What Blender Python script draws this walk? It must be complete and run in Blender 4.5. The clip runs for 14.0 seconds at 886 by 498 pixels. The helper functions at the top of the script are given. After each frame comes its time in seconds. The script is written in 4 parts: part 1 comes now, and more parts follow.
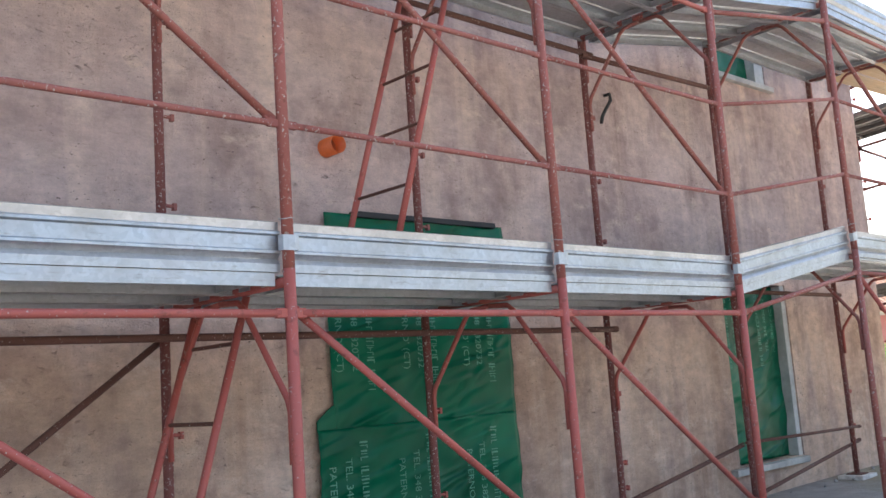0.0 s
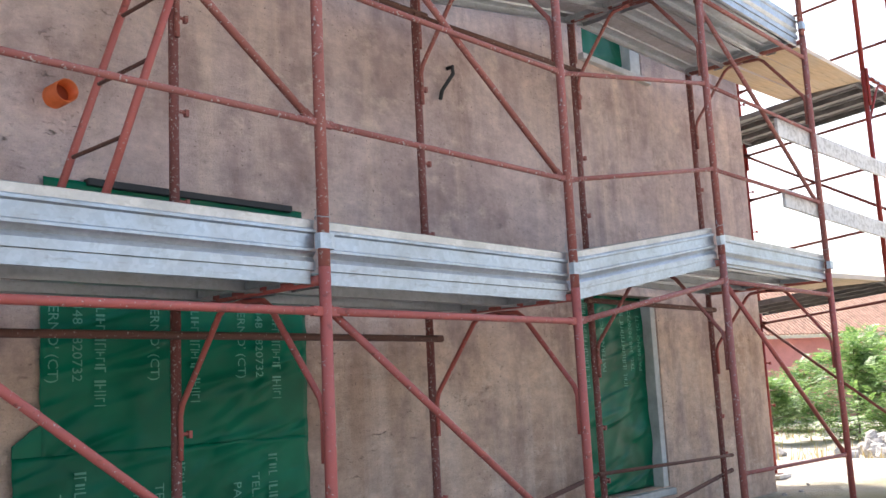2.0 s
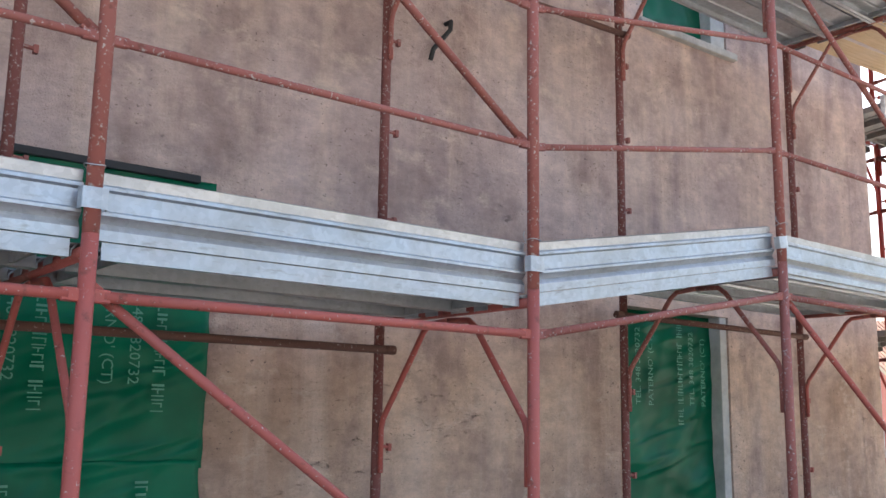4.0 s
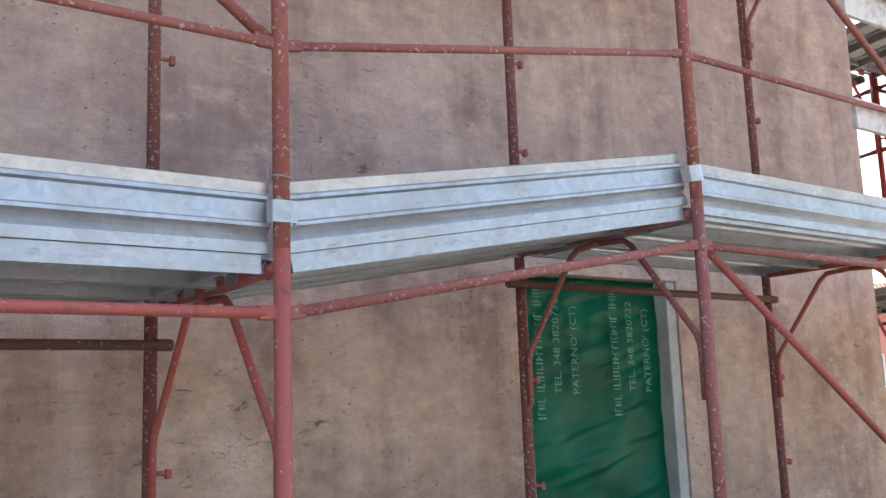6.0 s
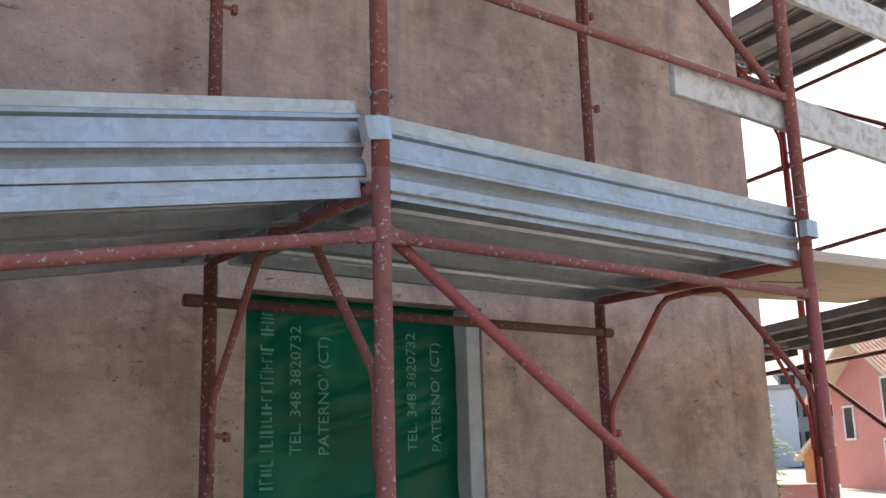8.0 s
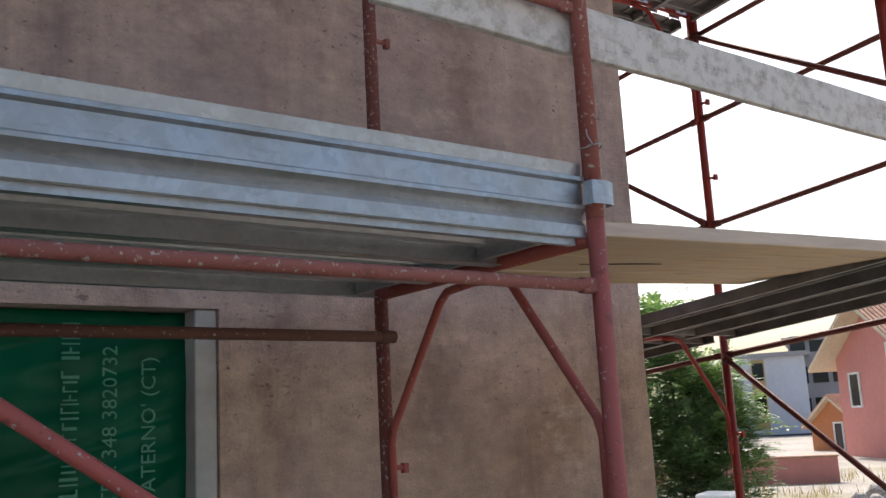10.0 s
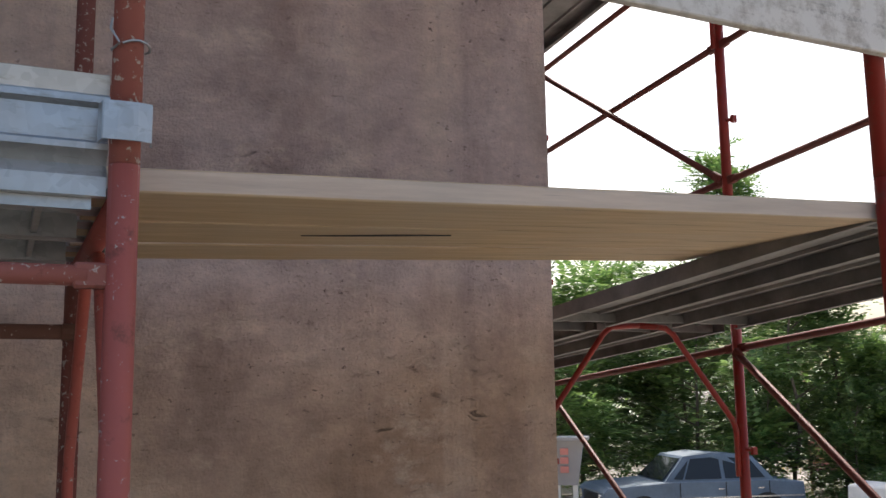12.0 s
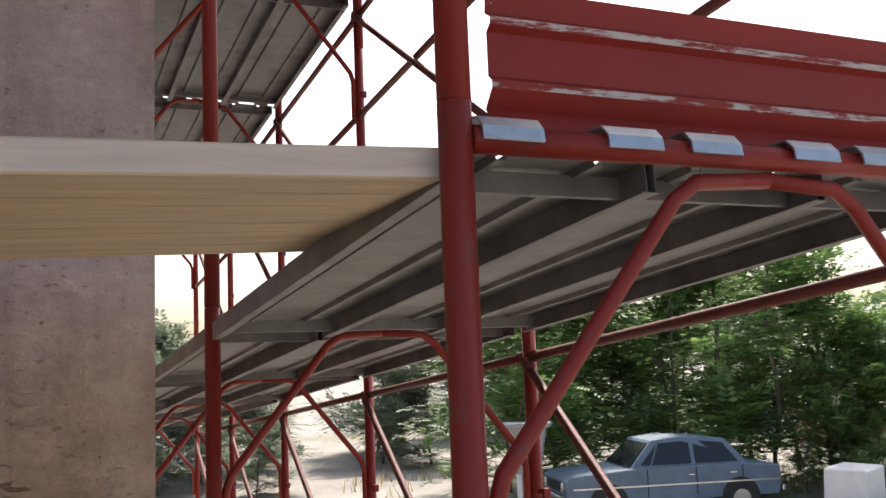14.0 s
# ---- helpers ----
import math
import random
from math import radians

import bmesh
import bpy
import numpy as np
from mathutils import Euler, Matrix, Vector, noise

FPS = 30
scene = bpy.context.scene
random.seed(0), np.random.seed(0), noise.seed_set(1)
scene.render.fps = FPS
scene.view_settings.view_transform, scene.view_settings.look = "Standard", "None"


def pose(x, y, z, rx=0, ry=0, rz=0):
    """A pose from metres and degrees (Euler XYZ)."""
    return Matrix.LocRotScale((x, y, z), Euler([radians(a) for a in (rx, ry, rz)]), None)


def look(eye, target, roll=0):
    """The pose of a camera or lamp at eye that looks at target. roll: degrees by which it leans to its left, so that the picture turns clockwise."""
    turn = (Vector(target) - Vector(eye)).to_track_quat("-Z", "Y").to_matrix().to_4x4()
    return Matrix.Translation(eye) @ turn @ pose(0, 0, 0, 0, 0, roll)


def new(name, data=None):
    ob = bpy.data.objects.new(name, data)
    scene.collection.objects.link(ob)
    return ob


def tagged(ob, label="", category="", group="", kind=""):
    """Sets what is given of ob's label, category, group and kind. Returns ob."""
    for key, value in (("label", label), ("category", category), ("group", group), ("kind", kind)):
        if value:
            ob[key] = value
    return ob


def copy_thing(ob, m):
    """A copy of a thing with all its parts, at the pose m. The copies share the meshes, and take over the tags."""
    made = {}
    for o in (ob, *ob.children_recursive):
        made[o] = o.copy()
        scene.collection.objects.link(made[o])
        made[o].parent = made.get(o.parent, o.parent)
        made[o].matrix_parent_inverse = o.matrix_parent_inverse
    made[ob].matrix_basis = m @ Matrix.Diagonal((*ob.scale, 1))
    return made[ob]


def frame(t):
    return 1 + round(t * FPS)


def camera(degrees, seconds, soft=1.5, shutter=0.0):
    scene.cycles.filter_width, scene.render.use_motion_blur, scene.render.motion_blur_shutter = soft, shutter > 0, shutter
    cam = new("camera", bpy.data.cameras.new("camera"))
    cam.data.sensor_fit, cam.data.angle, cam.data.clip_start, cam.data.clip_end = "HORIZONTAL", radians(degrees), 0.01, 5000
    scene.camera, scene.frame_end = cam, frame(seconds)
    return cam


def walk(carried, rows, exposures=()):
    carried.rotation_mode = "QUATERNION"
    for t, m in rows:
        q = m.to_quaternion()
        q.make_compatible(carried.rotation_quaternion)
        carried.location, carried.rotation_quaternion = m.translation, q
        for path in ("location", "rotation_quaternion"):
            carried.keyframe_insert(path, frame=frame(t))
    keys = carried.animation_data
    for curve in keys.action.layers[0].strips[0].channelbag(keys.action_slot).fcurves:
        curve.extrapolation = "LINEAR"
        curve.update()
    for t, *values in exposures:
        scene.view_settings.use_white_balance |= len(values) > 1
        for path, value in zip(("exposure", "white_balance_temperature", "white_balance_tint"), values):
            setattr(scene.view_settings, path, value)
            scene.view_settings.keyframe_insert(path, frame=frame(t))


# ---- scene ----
cam = camera(49.8, 14.0)
PATH = [
    (0, (2.564, -4.450, 1.542), (3.919, -3.006, 1.822), -4.0),
    (0.5, (2.881, -4.371, 1.545), (4.215, -2.926, 1.905), -2.3),
    (1, (3.227, -4.264, 1.569), (4.493, -2.731, 1.784), -2.0),
    (1.5, (3.493, -4.179, 1.550), (4.974, -2.854, 1.779), -1.4),
    (2, (3.864, -4.156, 1.514), (5.334, -2.834, 1.815), -2.9),
    (2.2, (4.071, -4.130, 1.533), (5.465, -2.741, 1.889), -0.4),
    (4.3, (5.665, -3.982, 1.541), (6.842, -2.398, 1.868), -0.6),
    (4.5, (5.806, -3.932, 1.568), (6.997, -2.352, 1.865), -3.2),
    (5, (6.183, -3.856, 1.534), (7.425, -2.320, 1.845), -4.4),
    (5.5, (6.554, -3.808, 1.563), (7.709, -2.211, 1.901), -2.1),
    (6, (6.905, -3.657, 1.600), (8.059, -2.055, 1.921), -2.1),
    (6.5, (7.314, -3.555, 1.568), (8.471, -1.968, 1.949), -2.7),
    (7, (7.668, -3.526, 1.549), (8.787, -1.906, 1.903), -2.2),
    (7.5, (8.100, -3.328, 1.641), (9.336, -1.791, 1.973), -0.7),
    (8, (8.512, -3.280, 1.624), (9.689, -1.717, 2.041), -1.7),
    (8.5, (8.901, -3.280, 1.664), (10.065, -1.694, 2.027), -0.6),
    (9, (9.335, -3.130, 1.699), (10.531, -1.580, 2.110), 0.7),
    (9.2, (9.438, -3.111, 1.722), (10.677, -1.593, 2.123), -1.5),
    (11.3, (10.993, -2.972, 1.934), (11.999, -1.264, 2.196), -2.3),
    (11.5, (11.178, -2.973, 1.942), (12.171, -1.255, 2.189), -1.5),
    (12, (11.515, -2.870, 1.968), (12.345, -1.074, 2.263), -0.9),
    (12.5, (11.832, -2.713, 2.076), (12.519, -0.858, 2.371), -0.4),
    (13, (12.219, -2.685, 2.079), (12.721, -0.772, 2.375), 1.5),
    (13.5, (12.549, -2.573, 2.076), (13.149, -0.685, 2.347), -0.9),
    (14, (12.956, -2.370, 2.116), (13.771, -0.560, 2.364), -2.3),
]
walk(cam, [(t, look(eye, target, roll)) for t, eye, target, roll in PATH], [(0.0, 1.72), (1.0, 1.6), (2.2, 1.66), (5.0, 1.65), (6.5, 1.7), (7.5, 1.24), (8.5, 0.94), (9.0, 0.72), (11.5, 0.46), (13.0, 0.54), (14.0, 0.6)])

# ---- light ----
world = bpy.data.worlds.new("world")
scene.world = world
world.use_nodes = True
wn = world.node_tree
sky = wn.nodes.new("ShaderNodeTexSky")
sky.sky_type = "NISHITA"
sky.sun_disc = False
sky.sun_elevation = radians(52)
sky.sun_rotation = radians(35)
sky.dust_density = 4.2
sky.air_density = 1.0
sky.ozone_density = 0.6
wn.links.new(sky.outputs[0], wn.nodes["Background"].inputs[0])
wn.nodes["Background"].inputs[1].default_value = 0.15

sun = new("sun", bpy.data.lights.new("sun", "SUN"))
sun.data.energy = 3.5
sun.data.angle = radians(0.6)
sun.data.color = (1.0, 0.94, 0.85)
sun_dir = Vector((math.sin(radians(35)) * math.cos(radians(52)), math.cos(radians(35)) * math.cos(radians(52)), math.sin(radians(52))))
sun.matrix_world = look(sun_dir * 50, (0, 0, 0))

# ---- materials ----


class Nodes:
    """Short hand for building a node material."""

    def __init__(self, name):
        self.m = bpy.data.materials.new(name)
        self.m.use_nodes = True
        self.t = self.m.node_tree
        self.b = self.t.nodes["Principled BSDF"]
        self.co = self.t.nodes.new("ShaderNodeTexCoord").outputs["Object"]

    def node(self, kind, links=(), **props):
        n = self.t.nodes.new(kind)
        for k, v in props.items():
            setattr(n, k, v)
        for k, v in dict(links).items():
            if hasattr(v, "is_output"):
                self.t.links.new(v, n.inputs[k])
            else:
                n.inputs[k].default_value = v
        return n

    def scaled(self, sx, sy, sz):
        return self.node("ShaderNodeMapping", {"Vector": self.co, "Scale": (sx, sy, sz)}).outputs[0]

    def noise(self, scale, detail=4.0, rough=0.55, co=None):
        return self.node("ShaderNodeTexNoise", {"Vector": co or self.co, "Scale": scale, "Detail": detail, "Roughness": rough}).outputs[0]

    def voronoi(self, scale, co=None):
        return self.node("ShaderNodeTexVoronoi", {"Vector": co or self.co, "Scale": scale}).outputs["Color"]

    def ramp(self, fac, a, b, ca=(0, 0, 0), cb=(1, 1, 1)):
        n = self.node("ShaderNodeValToRGB", {"Fac": fac})
        e = n.color_ramp.elements
        e[0].position, e[1].position = a, b
        e[0].color, e[1].color = (*ca, 1), (*cb, 1)
        return n.outputs[0]

    def mix(self, fac, a, b, mode="MIX"):
        n = self.node("ShaderNodeMix", data_type="RGBA", blend_type=mode)
        for i, v in ((0, fac), (6, a), (7, b)):
            if hasattr(v, "is_output"):
                self.t.links.new(v, n.inputs[i])
            else:
                n.inputs[i].default_value = v if i == 0 else (*v, 1)
        return n.outputs[2]

    def set(self, **k):
        for key, v in k.items():
            key = {"specular_ior_level": "Specular IOR Level"}.get(key, key.replace("_", " ").title())
            if hasattr(v, "is_output"):
                self.t.links.new(v, self.b.inputs[key])
            else:
                self.b.inputs[key].default_value = (*v, 1) if isinstance(v, tuple) else v
        return self

    def bump(self, height, strength, distance=0.01):
        n = self.node("ShaderNodeBump", {"Height": height, "Strength": strength, "Distance": distance})
        self.t.links.new(n.outputs[0], self.b.inputs["Normal"])
        return self


def plaster_material():
    """Hand-floated cement render: two coats, cloudy, washed with pale runs, scraped and pitted in places."""
    n = Nodes("plaster")
    big = n.ramp(n.noise(0.75, 7, 0.66), 0.34, 0.64)
    low = n.mix(big, (0.42, 0.275, 0.20), (0.74, 0.545, 0.415))
    high = n.mix(big, (0.40, 0.295, 0.27), (0.70, 0.55, 0.495))
    z = n.node("ShaderNodeSeparateXYZ", {"Vector": n.co}).outputs[2]
    wob = n.node("ShaderNodeMath", {0: n.noise(0.7, 4, 0.6), 1: 2.2}, operation="MULTIPLY_ADD")
    n.t.links.new(z, wob.inputs[2])
    coat = n.node("ShaderNodeMapRange", {"Value": wob.outputs[0], "From Min": 2.9, "From Max": 3.7}).outputs[0]
    col = n.mix(coat, low, high)
    streak = n.ramp(n.noise(1.0, 5, 0.62, n.scaled(3.4, 3.4, 0.22)), 0.47, 0.68)
    col = n.mix(n.mix(0.85, (0, 0, 0), streak), col, (0.74, 0.575, 0.475))
    damp = n.ramp(n.noise(1.5, 6, 0.62, n.scaled(1.5, 1, 0.8)), 0.50, 0.66)
    col = n.mix(n.mix(0.75, (0, 0, 0), damp), col, (0.34, 0.235, 0.205))
    pale = n.ramp(n.noise(3.1, 7, 0.7, n.scaled(1, 1, 1.6)), 0.55, 0.66)
    col = n.mix(n.mix(0.6, (0, 0, 0), pale), col, (0.76, 0.61, 0.50))
    trowel = n.ramp(n.noise(7.0, 8, 0.75, n.scaled(1, 1, 1.7)), 0.30, 0.72)
    col = n.mix(0.53, col, n.mix(trowel, (0.46, 0.46, 0.47), (1.40, 1.39, 1.37)), "MULTIPLY")
    fine = n.noise(90, 4, 0.75)
    col = n.mix(0.3, col, n.mix(fine, (0.55, 0.55, 0.55), (1.4, 1.4, 1.4)), "MULTIPLY")
    zone = n.ramp(n.noise(0.8, 4, 0.55), 0.46, 0.62)
    tears = n.node("ShaderNodeTexNoise", {"Vector": n.scaled(1, 1, 2.6), "Scale": 13.0, "Detail": 6.0, "Roughness": 0.72, "Distortion": 0.8}).outputs[0]
    tears = n.mix(zone, (0, 0, 0), n.ramp(tears, 0.60, 0.72))
    col = n.mix(n.mix(0.75, (0, 0, 0), tears), col, (0.15, 0.11, 0.095))
    pits = n.mix(n.ramp(n.noise(2.2, 3, 0.5), 0.42, 0.6), (0, 0, 0), n.ramp(n.noise(34, 3, 0.6, n.scaled(1, 1, 1.5)), 0.625, 0.68))
    col = n.mix(n.mix(0.8, (0, 0, 0), pits), col, (0.13, 0.09, 0.08))
    n.set(base_color=col, roughness=0.94, specular_ior_level=0.25)
    relief = n.mix(0.4, n.noise(9, 8, 0.74, n.scaled(1, 1, 1.8)), n.noise(90, 3, 0.6))
    relief = n.mix(tears, relief, (0, 0, 0))
    return n.bump(relief, 1.0, 0.022).m


def paint_material(name, base, worn, splash=0.62, rough=0.55):
    n = Nodes(name)
    rnd = n.node("ShaderNodeObjectInfo").outputs["Random"]
    col = n.mix(n.noise(6, 4), base, worn)
    col = n.mix(n.mix(0.35, (0, 0, 0), rnd), col, worn)
    rust = n.ramp(n.noise(18, 5, 0.7), 0.58, 0.68)
    col = n.mix(n.mix(0.7, (0, 0, 0), rust), col, (0.16, 0.06, 0.042))
    spots = n.ramp(n.noise(70, 4, 0.65), splash, splash + 0.04)
    col = n.mix(spots, col, (0.48, 0.42, 0.38))
    n.set(base_color=col, roughness=rough, specular_ior_level=0.35)
    return n.bump(n.noise(40, 4, 0.6), 0.25, 0.003).m


def scratched_material():
    """Deep red paint, worn pale along the pressed ribs and scratched."""
    n = Nodes("scratched_red_paint")
    col = n.mix(n.noise(5, 4), (0.30, 0.024, 0.016), (0.21, 0.022, 0.016))
    z = n.node("ShaderNodeSeparateXYZ", {"Vector": n.co}).outputs[2]
    wear = n.ramp(n.noise(10, 5, 0.7, n.scaled(1.2, 5, 9)), 0.46, 0.55)
    for h in (0.078, 0.154):
        d = n.node("ShaderNodeMath", {0: z, 1: h, 2: 0.0045}, operation="COMPARE").outputs[0]
        rib = n.node("ShaderNodeMath", {0: d, 1: wear}, operation="MULTIPLY").outputs[0]
        col = n.mix(rib, col, (0.50, 0.44, 0.40))
    marks = n.ramp(n.noise(22, 4, 0.7, n.scaled(0.5, 2, 2.2)), 0.70, 0.73)
    col = n.mix(marks, col, (0.55, 0.42, 0.38))
    n.set(base_color=col, roughness=0.5, specular_ior_level=0.35)
    return n.bump(n.noise(30, 4, 0.6), 0.15, 0.003).m


def galvanised_material():
    n = Nodes("galvanised_steel")
    spangle = n.voronoi(55)
    col = n.mix(n.node("ShaderNodeSeparateColor", {"Color": spangle}).outputs[0], (0.43, 0.455, 0.485), (0.52, 0.55, 0.58))
    dull = n.ramp(n.noise(3.5, 5, 0.65), 0.4, 0.7)
    col = n.mix(n.mix(0.6, (0, 0, 0), dull), col, (0.36, 0.36, 0.34))
    dirt = n.ramp(n.noise(9, 6, 0.72, n.scaled(1, 4, 4)), 0.56, 0.72)
    col = n.mix(n.mix(0.7, (0, 0, 0), dirt), col, (0.26, 0.24, 0.21))
    n.set(base_color=col, metallic=0.82, roughness=n.ramp(n.noise(7, 4), 0.3, 0.75, (0.28,) * 3, (0.50,) * 3))
    return n.bump(n.noise(2.2, 3, 0.5, n.scaled(1, 3, 3)), 0.12, 0.02).m


def wood_material(name, pale, dark, white=0.0):
    n = Nodes(name)
    grain = n.noise(9, 6, 0.65, n.scaled(0.35, 5, 5))
    col = n.mix(n.ramp(grain, 0.3, 0.72), dark, pale)
    line = n.ramp(n.noise(14, 4, 0.6, n.scaled(0.10, 2.4, 2.4)), 0.62, 0.66)
    col = n.mix(n.mix(0.6, (0, 0, 0), line), col, tuple(c * 0.35 for c in dark))
    blot = n.ramp(n.noise(2.2, 4), 0.4, 0.75)
    col = n.mix(n.mix(0.35, (0, 0, 0), blot), col, (0.50, 0.46, 0.41))
    if white:
        col = n.mix(n.ramp(n.noise(20, 5, 0.7), 0.35, 0.55), col, (0.70, 0.67, 0.63))
    n.set(base_color=col, roughness=0.8)
    return n.bump(grain, 0.35, 0.004).m


def film_material():
    n = Nodes("green_film")
    col = n.mix(n.ramp(n.noise(2.0, 4), 0.35, 0.7), (0.0005, 0.085, 0.040), (0.0015, 0.155, 0.076))
    n.set(base_color=col, roughness=0.30, specular_ior_level=0.17)
    spun = n.node("ShaderNodeMapping", {"Vector": n.co, "Rotation": (0, 0.75, 0)}).outputs[0]
    turn = n.node("ShaderNodeMapping", {"Vector": spun, "Scale": (0.45, 1, 2.2)}).outputs[0]
    spun2 = n.node("ShaderNodeMapping", {"Vector": n.co, "Rotation": (0, 0.25, 0)}).outputs[0]
    turn2 = n.node("ShaderNodeMapping", {"Vector": spun2, "Scale": (0.4, 1, 2.6)}).outputs[0]
    r1 = n.node("ShaderNodeTexNoise", {"Vector": turn, "Scale": 2.2, "Detail": 3.0, "Roughness": 0.45, "Distortion": 0.6}, noise_type="RIDGED_MULTIFRACTAL").outputs[0]
    r2 = n.node("ShaderNodeTexNoise", {"Vector": turn2, "Scale": 3.6, "Detail": 2.0, "Roughness": 0.4, "Distortion": 0.4}, noise_type="RIDGED_MULTIFRACTAL").outputs[0]
    folds = n.mix(0.5, r1, r2)
    return n.bump(folds, 1.0, 0.07).m


def ground_material():
    n = Nodes("ground_dirt")
    col = n.mix(n.ramp(n.noise(0.35, 6, 0.65), 0.35, 0.7), (0.30, 0.265, 0.235), (0.47, 0.435, 0.39))
    col = n.mix(n.ramp(n.noise(6, 6, 0.7), 0.4, 0.7), col, (0.50, 0.465, 0.42))
    col = n.mix(n.ramp(n.noise(0.12, 5, 0.6), 0.56, 0.68), col, (0.28, 0.25, 0.13))
    n.set(base_color=col, roughness=0.95)
    return n.bump(n.noise(14, 8, 0.75), 0.8, 0.05).m


def plain(name, base, rough=0.7, metal=0.0, vary=0.25, scale=6.0):
    n = Nodes(name)
    lo, hi = tuple(c * (1 - vary) for c in base), tuple(min(1, c * (1 + vary)) for c in base)
    col = n.mix(n.ramp(n.noise(scale, 5, 0.65), 0.3, 0.7), lo, hi)
    col = n.mix(0.3, col, n.mix(n.noise(scale * 9, 3, 0.6), (0.6,) * 3, (1.35,) * 3), "MULTIPLY")
    n.set(base_color=col, roughness=rough, metallic=metal)
    return n.bump(n.noise(scale * 6, 4, 0.6), 0.2, 0.005).m


def leaf_material(name, a, b):
    n = Nodes(name)
    rnd = n.node("ShaderNodeNewGeometry").outputs["Random Per Island"]
    n.set(base_color=n.mix(rnd, a, b), roughness=0.45)
    out = n.t.nodes["Material Output"]
    tr = n.node("ShaderNodeBsdfTranslucent", {"Color": n.mix(rnd, tuple(c * 1.6 for c in a), tuple(c * 1.6 for c in b))})
    mx = n.node("ShaderNodeMixShader", {"Fac": 0.35, 1: n.b.outputs[0], 2: tr.outputs[0]})
    n.t.links.new(mx.outputs[0], out.inputs[0])
    return n.m


def glass_material():
    n = Nodes("window_glass")
    n.set(base_color=(0.02, 0.025, 0.03), roughness=0.06)
    return n.m


PLASTER = plaster_material()
RED = paint_material("red_paint", (0.46, 0.088, 0.066), (0.37, 0.115, 0.095), 0.64)
RED_OLD = paint_material("weathered_red_paint", (0.36, 0.10, 0.08), (0.27, 0.11, 0.09), 0.604, 0.7)
RED_FRESH = paint_material("deep_red_paint", (0.30, 0.024, 0.015), (0.21, 0.022, 0.015), 0.73, 0.42)
INNER = paint_material("splashed_brown_red_paint", (0.25, 0.075, 0.062), (0.17, 0.07, 0.06), 0.59, 0.75)
RUST = paint_material("rusty_tube", (0.16, 0.065, 0.045), (0.12, 0.06, 0.045), 0.64, 0.75)
GALV = galvanised_material()
SCRATCHED = scratched_material()
GALV_DULL = plain("dull_steel", (0.20, 0.195, 0.19), 0.55, 0.5, 0.35, 5)
RED_DARK = paint_material("dark_red_paint", (0.17, 0.03, 0.022), (0.11, 0.035, 0.028), 0.74, 0.6)
WOOD = wood_material("pale_wood", (0.72, 0.55, 0.35), (0.52, 0.375, 0.22))
WOOD_EDGE = wood_material("pale_wood_edge", (0.74, 0.61, 0.50), (0.52, 0.41, 0.33))
WOOD_GREY = wood_material("limewashed_wood", (0.55, 0.51, 0.46), (0.36, 0.32, 0.28), 1.0)
FILM = film_material()
PRINT = plain("film_print", (0.075, 0.285, 0.185), 0.5, 0, 0.15)
STONE = plain("sill_stone", (0.46, 0.45, 0.42), 0.7)
FOAM = plain("grey_reveal", (0.50, 0.50, 0.47), 0.9, 0, 0.3, 3)
ORANGE = plain("orange_pvc", (0.62, 0.13, 0.03), 0.45, 0, 0.12)
# Darker copy of the pipe's orange, for its shaded mouth.
ORANGE_SHADED = plain("shaded_orange_pvc", (0.30, 0.055, 0.015), 0.6, 0, 0.12)
DARK = plain("dark_rubber", (0.03, 0.03, 0.03), 0.7)
DIRT = ground_material()
WIRE = plain("steel_wire", (0.45, 0.45, 0.44), 0.4, 0.8)
LEAF = leaf_material("leaves", (0.065, 0.15, 0.04), (0.25, 0.36, 0.11))
# Olive leaf colour with haze mixed in as grey.
LEAF_HAZED = leaf_material("hazed_olive_leaves", (0.13, 0.16, 0.10), (0.27, 0.31, 0.22))
LEAF_DARK = leaf_material("dark_leaves", (0.05, 0.11, 0.035), (0.20, 0.29, 0.09))
LEAF_DRY = leaf_material("dry_grass", (0.22, 0.17, 0.07), (0.36, 0.29, 0.13))
BARK = plain("bark", (0.17, 0.14, 0.11), 0.9, 0, 0.4, 10)
PINK = plain("pink_render", (0.62, 0.26, 0.23), 0.9, 0, 0.08, 0.6)
ORANGE_WALL = plain("orange_render", (0.52, 0.22, 0.10), 0.9, 0, 0.08, 0.6)
WHITE_WALL = plain("white_render", (0.62, 0.66, 0.72), 0.9, 0, 0.06, 0.3)
YELLOW_WALL = plain("yellow_render", (0.55, 0.42, 0.20), 0.9, 0, 0.06, 0.3)
GREY_WALL = plain("grey_render", (0.34, 0.34, 0.35), 0.9, 0, 0.12, 0.3)
TILE = plain("roof_tile", (0.50, 0.30, 0.22), 0.85, 0, 0.3, 3)
SOFFIT = plain("pale_soffit", (0.62, 0.54, 0.40), 0.8, 0, 0.1)
WHITE = plain("white_paint", (0.78, 0.78, 0.76), 0.6, 0, 0.06)
GLASS = glass_material()
CARBLUE = plain("pale_blue_car_paint", (0.15, 0.205, 0.27), 0.6, 0.0, 0.2, 2)
CHROME = plain("dull_chrome", (0.6, 0.6, 0.6), 0.25, 0.9, 0.1)
RUBBLE = plain("rubble", (0.40, 0.37, 0.34), 0.95, 0, 0.35, 4)

# ---- mesh helpers ----


def mesh_of(name, bm, material, smooth=False):
    me = bpy.data.meshes.new(name)
    bmesh.ops.recalc_face_normals(bm, faces=bm.faces)
    if smooth:
        for f in bm.faces:
            f.smooth = True
    bm.to_mesh(me)
    bm.free()
    me.materials.append(material)
    return me


